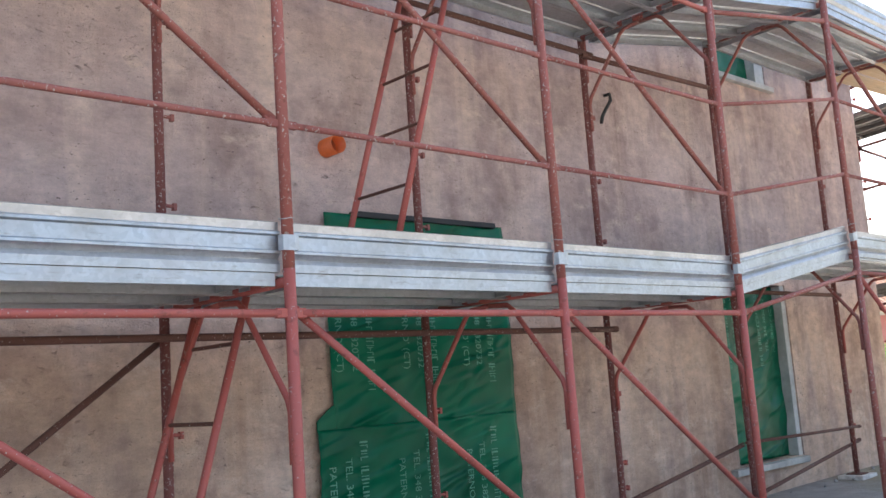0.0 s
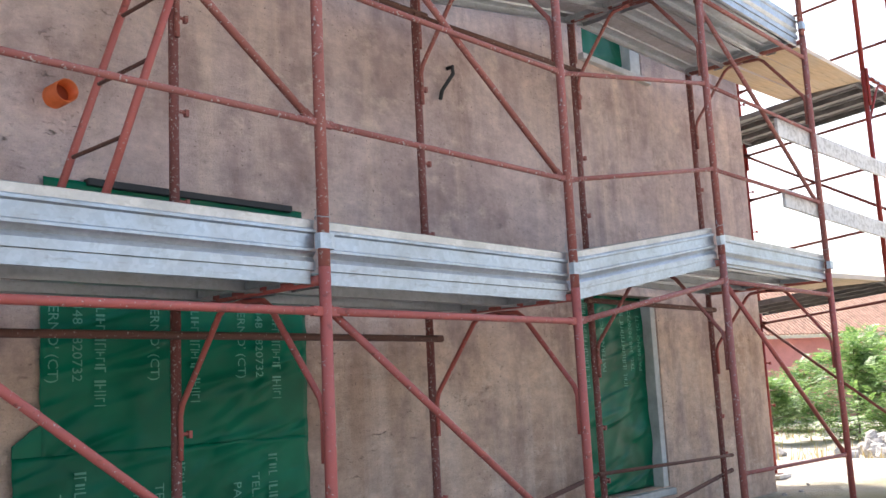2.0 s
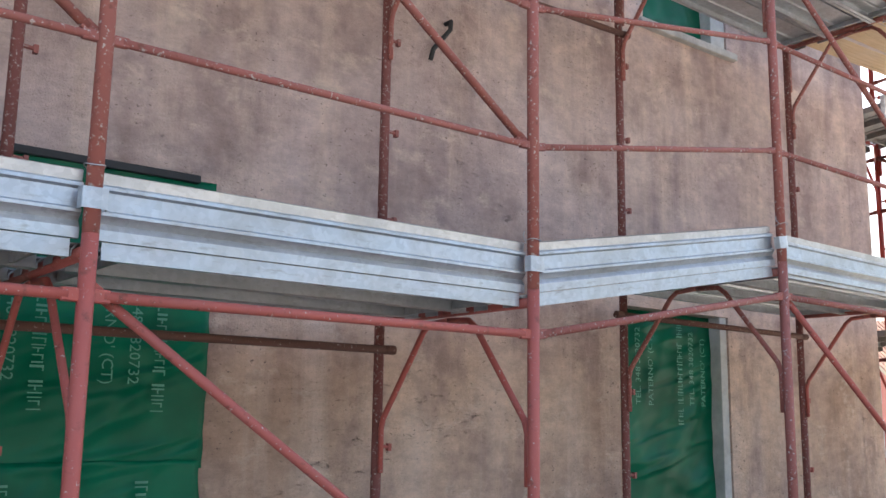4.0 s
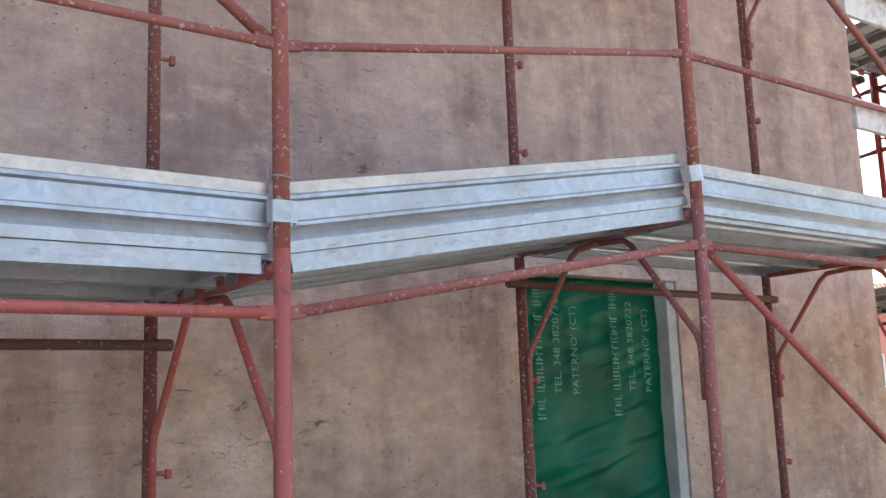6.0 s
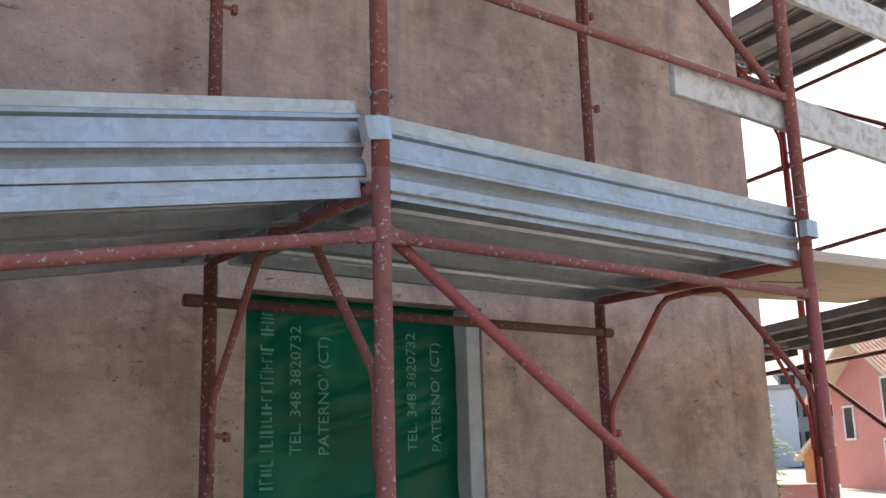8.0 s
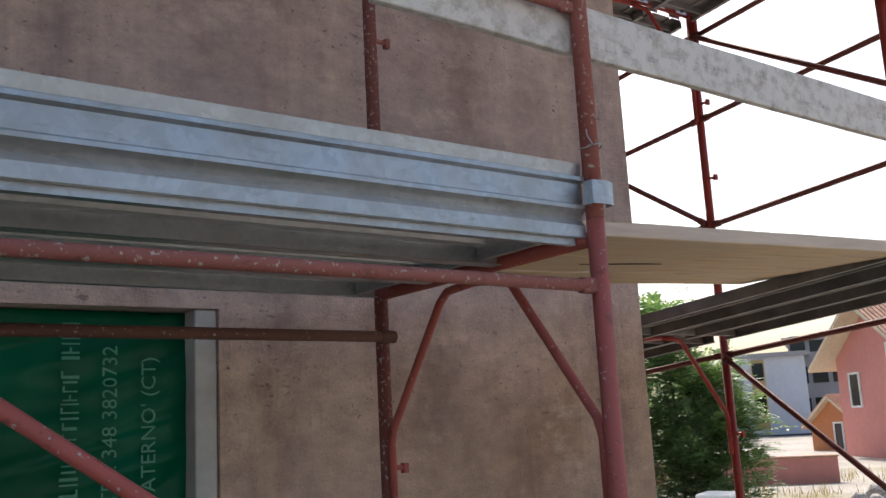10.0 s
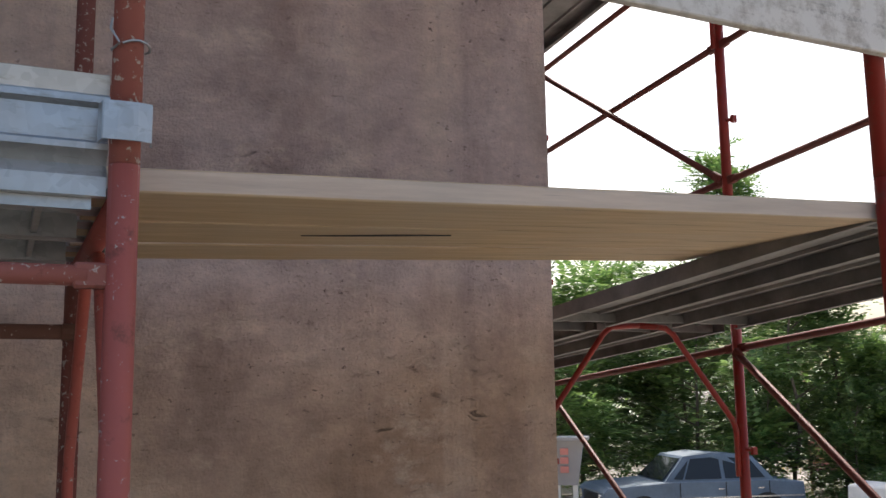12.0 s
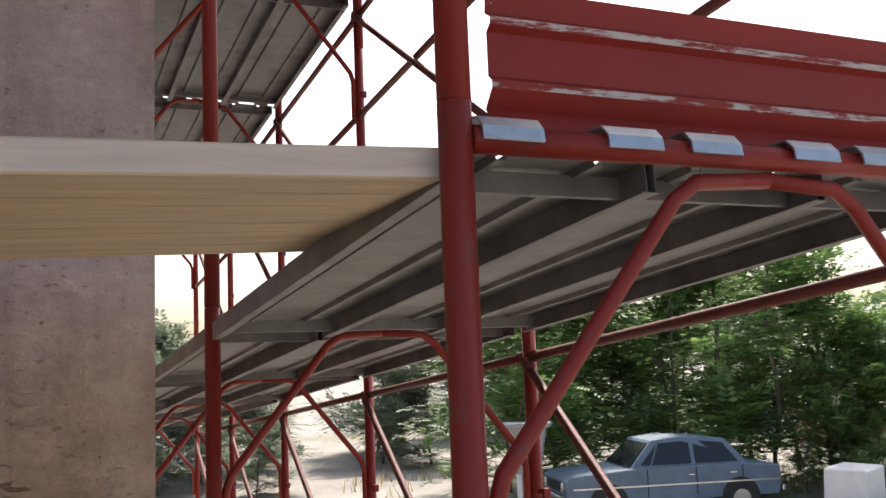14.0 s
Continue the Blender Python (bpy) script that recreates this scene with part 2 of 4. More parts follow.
def part(name, bm, material, parent=None, label="", smooth=False):
    ob = new(name, mesh_of(name, bm, material, smooth))
    if parent is not None:
        ob.parent = parent
    if label:
        tagged(ob, label)
    return ob


def thing(name, label, category, at=(0, 0, 0), group="", kind=""):
    ob = new(name)
    ob.empty_display_size = 0.1
    ob.matrix_basis = at if isinstance(at, Matrix) else Matrix.Translation(at)
    return tagged(ob, label, category, group, kind)


def box(bm, lo, hi, bevel=0.0, m=None):
    lo, hi = Vector(lo), Vector(hi)
    g = bmesh.ops.create_cube(bm, size=1.0)
    vs = g["verts"]
    for v in vs:
        v.co = Vector((lo[i] + (v.co[i] + 0.5) * (hi[i] - lo[i]) for i in range(3)))
    if bevel:
        es = {e for v in vs for e in v.link_edges}
        r = bmesh.ops.bevel(bm, geom=list(es), offset=bevel, segments=1, affect="EDGES")
        vs = list({v for f in r["faces"] for v in f.verts} | {v for v in vs if v.is_valid})
    if m is not None:
        bmesh.ops.transform(bm, matrix=m, verts=vs)
    return vs


def tube(bm, p, q, r, n=10, r2=None):
    p, q = Vector(p), Vector(q)
    d = q - p
    m = Matrix.Translation((p + q) / 2) @ d.to_track_quat("Z", "Y").to_matrix().to_4x4()
    bmesh.ops.create_cone(bm, cap_ends=True, segments=n, radius1=r, radius2=r if r2 is None else r2, depth=d.length, matrix=m)


def bent(bm, pts, r, n=8):
    """A tube bent through points."""
    rings = []
    pts = [Vector(p) for p in pts]
    for i, p in enumerate(pts):
        a = pts[max(i - 1, 0)]
        b = pts[min(i + 1, len(pts) - 1)]
        q = (b - a).to_track_quat("Z", "Y").to_matrix()
        rings.append([bm.verts.new(p + q @ Vector((r * math.cos(k * math.tau / n), r * math.sin(k * math.tau / n), 0))) for k in range(n)])
    for a, b in zip(rings, rings[1:]):
        best = min(range(n), key=lambda s: sum((a[k].co - b[(k + s) % n].co).length for k in range(n)))
        for k in range(n):
            bm.faces.new((a[k], a[(k + 1) % n], b[(k + 1 + best) % n], b[(k + best) % n]))
    bm.faces.new(rings[0])
    bm.faces.new(rings[-1][::-1])


def sheet(bm, profile, length, thick, x0=0.0):
    """A folded sheet: an open profile of (y, z), run along x, with thickness."""
    pts = [Vector(p) for p in profile]
    off = []
    for i in range(len(pts)):
        a, b = pts[max(i - 1, 0)], pts[min(i + 1, len(pts) - 1)]
        d = (b - a).normalized()
        off.append(pts[i] + Vector((-d.y, d.x)) * thick)
    loop = pts + off[::-1]
    ends = [[bm.verts.new((x, p.x, p.y)) for p in loop] for x in (x0, x0 + length)]
    k = len(loop)
    for i in range(k):
        bm.faces.new((ends[0][i], ends[0][(i + 1) % k], ends[1][(i + 1) % k], ends[1][i]))
    h = len(pts)
    for i in range(h - 1):
        for e in ends:
            bm.faces.new((e[i], e[i + 1], e[k - 2 - i], e[k - 1 - i]))


def bm_new():
    return bmesh.new()


def along(p, q):
    """A pose at p with x towards q and z as upright as can be."""
    p, q = Vector(p), Vector(q)
    x = (q - p).normalized()
    y = Vector((0, 0, 1)).cross(x).normalized()
    z = x.cross(y)
    return Matrix.Translation(p) @ Matrix((x, y, z)).transposed().to_4x4()


# ---- the plan ----
FRAMES_X = (1.25, 2.96, 4.669, 6.32, 8.05, 9.80, 11.678)
OUT_Y, IN_Y = -1.315, -0.25
LIFT = (0, 0, 0, 0, 0, 0.305, 0.295)
DECK = 2.015
RISE = 2.0
END_X = 13.26
SEG6_X, SEG6_W = 13.505, 1.10
SEG6_Y = (-1.207, 0.59, 2.29, 3.99, 5.69, 7.39)


def ground_z(x, y):
    s = min(max((x - 3.0) / 8.6, 0), 1)
    z = 0.40 * s * s * (3 - 2 * s)
    far = min(max((math.hypot(x - 13, max(y, 0)) - 3) / 12, 0), 1) if x > 12 or y > 0 else 0
    return z - 1.12 * far * far * (3 - 2 * far)


def build_ground():
    xs = [-600, -250, -100, -40, -15, -6] + [-3 + 0.5 * i for i in range(50)] + [24 + 2 * i for i in range(20)] + [70, 100, 160, 260, 600]
    ys = [-600, -250, -100, -40, -15] + [-8 + 0.5 * i for i in range(30)] + [8 + 2 * i for i in range(22)] + [60, 90, 150, 260, 600]
    bm = bm_new()
    grid = [[bm.verts.new((x, y, ground_z(x, y) + 0.05 * (noise.noise((x * 0.7, y * 0.7, 0)) - 0.1) * (abs(x) < 60))) for y in ys] for x in xs]
    for a, b in zip(grid, grid[1:]):
        for i in range(len(ys) - 1):
            bm.faces.new((a[i], b[i], b[i + 1], a[i + 1]))
    tagged(part("ground", bm, DIRT, smooth=True), "bare trodden earth with grit and dry patches", "ground", kind="structure")


build_ground()

# ---- the house under plaster ----
WIN_1 = (5.85, 7.21, 0.15, 2.48)
WIN_2 = (10.03, 11.185, 0.66, 2.25)
WIN_3 = (10.34, 11.29, 4.24, 5.62)


def build_walls():
    bm = bm_new()
    top = 7.2
    holes = (WIN_1, WIN_2, WIN_3)
    xs = sorted({-4.0, END_X, *(v for h in holes for v in h[:2])})
    zs = sorted({-0.4, top, *(v for h in holes for v in h[2:])})
    for a, b in zip(xs, xs[1:]):
        for c, d in zip(zs, zs[1:]):
            hole = any(h[0] < (a + b) / 2 < h[1] and h[2] < (c + d) / 2 < h[3] for h in holes)
            if not hole:
                box(bm, (a, 0, c), (b, 0.35, d))
    bmesh.ops.remove_doubles(bm, verts=bm.verts, dist=0.0005)
    bm.verts.index_update()
    seen = {}
    for f in bm.faces:
        seen.setdefault(frozenset(v.index for v in f.verts), []).append(f)
    bmesh.ops.delete(bm, geom=[f for fs in seen.values() if len(fs) > 1 for f in fs], context="FACES_ONLY")
    tagged(part("wall_front", bm, PLASTER), "rough sand-brown cement render, blotched and unpainted", "wall", kind="structure")
    bm = bm_new()
    box(bm, (END_X - 0.35, 0.352, -0.9), (END_X - 0.002, 9.5, 7.2))
    tagged(part("wall_end", bm, PLASTER), "rough sand-brown rendered gable wall", "wall", kind="structure")
    bm = bm_new()
    box(bm, (-4.0, 9.15, -0.9), (END_X - 0.36, 9.5, 7.2))
    box(bm, (-4.35, 0, -0.9), (-4.002, 9.5, 7.2))
    tagged(part("wall_back", bm, PLASTER), "rough rendered back walls of the house", "wall", kind="structure")
    bm = bm_new()
    box(bm, (-4.8, -0.45, 7.203), (END_X + 0.45, 9.95, 7.4))
    tagged(part("ceiling", bm, STONE), "flat grey concrete roof slab", "roof", kind="structure")


build_walls()


def build_plaster_bands():
    """Slightly proud strips of render that guide the coat round the openings."""
    for x0, x1, z0, z1 in ((9.85, 10.02, 0.25, 2.30), (9.64, 9.75, 0.25, 2.40), (11.225, 11.37, 0.25, 2.45), (5.48, 5.61, -0.1, 2.45), (7.32, 7.42, -0.1, 2.3), (3.85, 3.97, -0.1, 7.1), (8.74, 8.86, 2.2, 7.1), (9.76, 9.88, 2.6, 7.1), (12.95, 13.10, 0.2, 7.1)):
        bm = bm_new()
        n = 30
        rows = []
        for i in range(n + 1):
            z = z0 + (z1 - z0) * i / n
            w = 0.012 * noise.noise((x0 * 3, z * 2.3, 1))
            v = 0.012 * noise.noise((x1 * 3, z * 2.1, 5))
            rows.append([bm.verts.new(c) for c in ((x0 + w - 0.03, 0.002, z), (x0 + w, -0.005, z), (x1 + v, -0.005, z), (x1 + v + 0.03, 0.002, z))])
        for a, b in zip(rows, rows[1:]):
            for k in range(3):
                bm.faces.new((a[k], a[k + 1], b[k + 1], b[k]))
        bm.faces.new(rows[-1])
        bm.faces.new(rows[0])
        tagged(part("trim", bm, PLASTER), "proud strip of sand-brown render", "render strip", kind="structure")


build_plaster_bands()


def film_sheet(x0, x1, z0, z1, y, seed, step=None, sag=0.02):
    """A taut, creased plastic sheet; step: the lower part reaches further to -x below a height."""
    bm = bm_new()
    nx, nz = 44, 64
    rows = []
    for j in range(nz + 1):
        z = z0 + (z1 - z0) * j / nz
        left = x0
        if step and z < step[1]:
            left = step[0]
        row = []
        for i in range(nx + 1):
            u = i / nx
            edge = 0.012 * noise.noise((z * 9, seed, u * 2)) if i in (0, nx) else 0
            x = left + (x1 - left) * u + edge
            w = noise.noise((x * 2.2 + seed, z * 3.1, 0.3)) + 0.6 * noise.noise((x * 6 + z * 4, z * 5 - x * 3, seed))
            crease = abs(noise.noise((x * 3 - z * 2.4, z * 1.3 + x, seed + 4)))
            pull = noise.noise((x * 1.6 + z * 4.5, z * 1.2 - x * 0.5, seed + 9))
            row.append(bm.verts.new((x, y + sag * 0.7 * w + 0.016 * pull - 0.03 * (0.3 - crease) * (u * (1 - u) * 4), z)))
        rows.append(row)
    for a, b in zip(rows, rows[1:]):
        for i in range(nx):
            bm.faces.new((a[i], a[i + 1], b[i + 1], b[i]))
    ext = bmesh.ops.extrude_face_region(bm, geom=list(bm.faces))
    bmesh.ops.translate(bm, vec=(0, 0.003, 0), verts=[v for v in ext["geom"] if isinstance(v, bmesh.types.BMVert)])
    return bm


def lettering(text, size, m, parent):
    cu = bpy.data.curves.new("lettering", "FONT")
    cu.body, cu.size, cu.align_x, cu.align_y, cu.resolution_u = text, size, "CENTER", "CENTER", 2
    ob = bpy.data.objects.new("lettering", cu)
    scene.collection.objects.link(ob)
    me = bpy.data.meshes.new_from_object(ob.evaluated_get(bpy.context.evaluated_depsgraph_get()))
    bpy.data.objects.remove(ob)
    me.materials.clear()
    me.materials.append(PRINT)
    out = new("lettering", me)
    out.parent = parent
    out.matrix_basis = m
    return out


def bars(lengths, size, m, parent):
    """Printed words that are drawn as plain bars."""
    rng = random.Random(12)
    bm = bm_new()
    x = -sum(lengths) / 2 - 0.02 * (len(lengths) - 1) / 2
    for w in lengths:
        k = x
        while k < x + w - 0.012:
            d = rng.choice((0.005, 0.005, 0.007, 0.010))
            h = rng.choice((1.0, 1.0, 0.8)) * size / 2
            box(bm, (k, -h, 0), (k + d, h, 0.0015))
            if rng.random() < 0.5:
                e = rng.choice((-h, h - 0.006, -0.003))
                box(bm, (k + d, e, 0), (k + d + 0.014, e + 0.006, 0.0015))
                k += 0.014
            k += d + rng.uniform(0.007, 0.013)
        x += w + 0.02
    out = part("printed_bars", bm, PRINT, parent)
    out.matrix_basis = m
    return out


def prints(parent, x_list, z_mid, y, up):
    """Columns of print that run up or down the film, in threes: address, telephone, town."""
    turn = pose(0, 0, 0, 90, 0, 0) @ pose(0, 0, 0, 0, 0, 90 if up else -90)
    for x in x_list:
        s = 0.125 if up else -0.112
        bars((0.12, 0.42, 0.13), 0.055, Matrix.Translation((x, y, z_mid)) @ turn, parent)
        lettering("TEL. 348 3820732", 0.068, Matrix.Translation((x + s, y, z_mid + 0.02)) @ turn, parent)
        lettering("PATERNO' (CT)", 0.068, Matrix.Translation((x + 2 * s, y, z_mid)) @ turn, parent)


def build_windows():
    w = thing("window_1", "wide opening sealed with creased green plastic sheet", "window", kind="structure")
    part("film", film_sheet(5.785, 7.28, 1.30, 2.575, -0.03, 3.0), FILM, w, smooth=True)
    part("film", film_sheet(5.66, 7.265, 0.0, 1.335, -0.045, 5.0), FILM, w, smooth=True)
    bm = bm_new()
    q = [(5.665, 1.325), (5.79, 1.325), (5.79, 1.47), (5.75, 1.45), (5.665, 1.385)]
    a = [bm.verts.new((x, -0.036, z)) for x, z in q]
    b = [bm.verts.new((x, -0.028, z)) for x, z in q]
    bm.faces.new(a)
    bm.faces.new(b[::-1])
    for i in range(5):
        bm.faces.new((a[i], a[(i + 1) % 5], b[(i + 1) % 5], b[i]))
    part("film_flap", bm, FILM, w)
    bm = bm_new()
    box(bm, (5.99, -0.055, 2.558), (7.19, -0.002, 2.593), 0.004)
    part("batten", bm, DARK, w, "dark batten that holds the sheet")
    prints(w, (6.05, 6.55, 7.05), 1.88, -0.056, False)
    prints(w, (5.95, 6.45, 7.0), 0.90, -0.072, False)

    w = thing("window_2", "tall window sealed with creased green plastic sheet", "window", kind="structure")
    part("film", film_sheet(10.02, 11.12, 0.67, 2.245, 0.10, 7.0), FILM, w, smooth=True)
    bm = bm_new()
    box(bm, (9.88, -0.07, 0.60), (11.16, 0.2, 0.655), 0.006)
    part("window_sill", bm, STONE, w, "pale stone sill")
    bm = bm_new()
    box(bm, (11.105, 0.012, 0.66), (11.182, 0.345, 2.248), 0.004)
    part("reveal", bm, FOAM, w, "pale grey insulated reveal")
    prints(w, (10.17, 10.72), 1.86, 0.066, True)

    w = thing("window_3", "upper window sealed with green plastic sheet", "window", kind="structure")
    part("film", film_sheet(10.33, 11.14, 4.25, 5.6, 0.10, 11.0), FILM, w, smooth=True)
    bm = bm_new()
    box(bm, (11.12, 0.012, 4.24), (11.287, 0.345, 5.61), 0.004)
    part("reveal", bm, FOAM, w, "pale grey insulated reveal")
    bm = bm_new()
    box(bm, (10.27, -0.05, 4.18), (11.36, 0.2, 4.235), 0.006)
    part("window_sill", bm, STONE, w, "pale stone sill")


build_windows()


def build_drain_pipe():
    bm = bm_new()
    n = 24
    y0, y1, r, ri = -0.13, 0.2, 0.055, 0.050
    rings = []
    for y, rr in ((y1, r), (y0, r), (y0, ri), (y1, ri)):
        rings.append([bm.verts.new((rr * math.cos(k * math.tau / n), y, rr * math.sin(k * math.tau / n))) for k in range(n)])
    for a, b in zip(rings, rings[1:]):
        for k in range(n):
            bm.faces.new((a[k], a[(k + 1) % n], b[(k + 1) % n], b[k]))
    p = part("drain_pipe", bm, ORANGE, smooth=True)
    p.matrix_basis = Matrix.Translation((5.845, 0, 2.965))
    # A darker disc stands in for the shade inside the pipe.
    bm = bm_new()
    tube(bm, (0, -0.04, 0), (0, -0.03, 0), 0.0495, 24)
    part("plug", bm, ORANGE_SHADED, p, "darker orange disc for the shaded inside of the pipe")
    tagged(p, "orange plastic pipe stub sticking out of the render", "pipe")
    bm = bm_new()
    bent(bm, [(8.62, 0.01, 3.73), (8.62, -0.05, 3.73), (8.60, -0.07, 3.67), (8.54, -0.06, 3.59), (8.49, -0.06, 3.53), (8.48, -0.05, 3.47)], 0.014)
    tagged(part("cable_stub", bm, DARK, smooth=True), "short dark cable bent out of the wall", "cable")


build_drain_pipe()


def build_sign():
    """A white site board fixed to the wall under the upper deck; the end of its last word shows."""
    t = thing("site_sign", "white site notice board with black capitals on the wall", "sign", (5.62, -0.03, 3.95))
    bm = bm_new()
    box(bm, (-0.42, 0.0, 0.0), (0.42, 0.027, 0.40), 0.003)
    part("panel", bm, WHITE, t)
    word = lettering("IMENTO", 0.105, Matrix.Translation((0.165, -0.004, 0.05)) @ pose(0, 0, 0, 90, 0, 0), t)
    word.data.materials.clear()
    word.data.materials.append(DARK)
    for z in (0.17, 0.25, 0.33):
        bm = bm_new()
        box(bm, (-0.36, -0.004, z), (0.36, -0.001, z + 0.035))
        part("printed_bar", bm, DARK, t)


build_sign()

# ---- scaffolding ----
R = 0.0242


def frame_thing(width, height, material, pins=True, label="red painted tubular scaffold frame with splashed plaster", sleeve=False, inner=True):
    """A portal frame in its own y-z plane: outer post at y=0, inner at y=width; the deck tube at the top."""
    f = thing("portal_scaffold", label, "scaffold", group="scaffold frames")
    for y in (0, width):
        bm = bm_new()
        tube(bm, (0, y, 0), (0, y, height + 0.02), R, 14)
        part("post", bm, INNER if y and inner else material, f, smooth=True)
        if sleeve:
            bm = bm_new()
            tube(bm, (0.034, y, height - 0.36), (0.034, y, height + 0.02), 0.017, 12)
            box(bm, (0.0, y - 0.008, height - 0.30), (0.03, y + 0.008, height - 0.26))
            part("sleeve", bm, material, f, smooth=False)
    bm = bm_new()
    tube(bm, (0, R, height - 0.03), (0, width - R, height - 0.03), 0.021, 12)
    part("transom", bm, material, f, smooth=True)
    for s, e in ((0, 1), (width, -1)):
        bm = bm_new()
        bent(bm, [(0, s + e * 0.034, height - 0.74), (0, s + e * 0.034, height - 0.54), (0, s + e * 0.05, height - 0.49), (0, s + e * width * 0.33, height - 0.105), (0, s + e * width * 0.37, height - 0.075), (0, width / 2, height - 0.066)], 0.0135, 8)
        part("arch_brace", bm, material, f, smooth=True)
    if pins:
        for z in (height - 0.55 - 0.55, height - 0.62, 0.45):
            bm = bm_new()
            tube(bm, (0.015, width, z), (0.075, width, z - 0.004), 0.009, 6)
            box(bm, (0.06, width - 0.012, z - 0.022), (0.078, width + 0.012, z + 0.012))
            part("lock_pin", bm, material, f)
    return f


def foot_for(x, y):
    bm = bm_new()
    z = ground_z(x, y) - 0.01
    b = thing("base_jack", "steel base plate with screw jack on a board", "scaffold foot", (x, y, z), "scaffold feet")
    box(bm, (-0.075, -0.075, 0.04), (0.075, 0.075, 0.05), 0.002)
    part("base_plate", bm, RUST, b)
    bm = bm_new()
    box(bm, (-0.16, -0.12, 0), (0.16, 0.12, 0.04), 0.004)
    part("pad", bm, WOOD_GREY, b, "grey wooden pad")


def plank(length, material=GALV, label="galvanised steel scaffold plank", drop=0.0):
    """A folded steel deck plank, 0.33 wide, run along x; its hooks rest on the deck tubes."""
    t = thing("scaffold_plank", label, "scaffold plank", group="deck planks")
    bm = bm_new()
    w = 0.325
    prof = [(0.02, -0.048), (0.0, -0.05), (0.0, 0.0), (0.075, 0.0), (0.08, -0.012), (0.095, -0.012), (0.10, 0.0), (w - 0.10, 0.0), (w - 0.095, -0.012), (w - 0.08, -0.012), (w - 0.075, 0.0), (w, 0.0), (w, -0.05), (w - 0.02, -0.048)]
    sheet(bm, [(y, z + 0.012 - drop) for y, z in prof], length - 0.09, 0.002, 0.045)
    part("panel", bm, material, t)
    for x in (0.12, length - 0.12):
        bm = bm_new()
        box(bm, (x - 0.006, 0.006, -0.030 - drop), (x + 0.006, w - 0.006, 0.006 - drop), 0.001)
        part("cross_rib", bm, material, t)
    for x, e in ((0.0, 1), (length, -1)):
        for y in (0.03, w - 0.115):
            bm = bm_new()
            sheet(bm, [(-e * 0.029, -0.030), (-e * 0.0275, -0.012), (-e * 0.014, 0.004), (0, 0.008), (e * 0.05, 0.008)], 0.085, 0.004)
            for v in bm.verts:
                v.co = Vector((x + v.co.y, y + v.co.x, v.co.z))
            part("hook", bm, GALV, t)
    return t


def toe_board(length, material=GALV, label="ribbed galvanised toe board", bracket=True):
    """A ribbed toe board, 0.23 high, along x, with its pressed clamps at the far end."""
    t = thing("toe_board", label, "toe board", group="toe boards")
    prof = [(0.014, 0.0), (0.0, 0.0), (0.0, 0.030), (0.016, 0.052), (-0.007, 0.074), (-0.007, 0.082), (0.004, 0.089), (0.004, 0.143), (-0.009, 0.150), (-0.009, 0.158), (0.007, 0.166), (0.002, 0.198), (0.018, 0.203)]
    bm = bm_new()
    sheet(bm, prof, length - 0.05, 0.0018, 0.025)
    part("panel", bm, material, t)
    if bracket:
        bm = bm_new()
        sheet(bm, [(-0.024, -0.004), (-0.052, 0.0), (-0.052, 0.0), (-0.055, 0.02), (-0.055, 0.05), (-0.05, 0.07), (-0.02, 0.074)], 0.062, 0.003)
        for v in bm.verts:
            v.co = Vector((length - 0.037 + v.co.z, v.co.y - 0.0, 0.100 + (v.co.x - 0.02)))
        part("clamp", bm, material, t, "pressed steel clamp")
        bm = bm_new()
        tube(bm, (length - 0.01, -0.050, 0.118), (length - 0.01, -0.057, 0.118), 0.0045, 8)
        part("bolt", bm, DARK, t)
    return t


def rod(name, p, q, r, material, label, category, group, flat=True):
    """A tube with flattened ends, as a thing of its own."""
    p, q = Vector(p), Vector(q)
    t = thing(name, label, category, along(p, q), group)
    n = (q - p).length
    bm = bm_new()
    tube(bm, (0.03, 0, 0), (n - 0.03, 0, 0), r, 12)
    part("tube", bm, material, t, smooth=True)
    for a, b in ((-0.005, 0.05), (n - 0.05, n + 0.005)):
        bm = bm_new()
        if flat:
            box(bm, (a, -r * 0.8, -r * 1.2), (b, r * 0.8, r * 1.2), 0.004)
        else:
            tube(bm, (a, 0, 0), (b, 0, 0), r * 1.15, 10)
        part("end_fitting", bm, material, t)
    return t


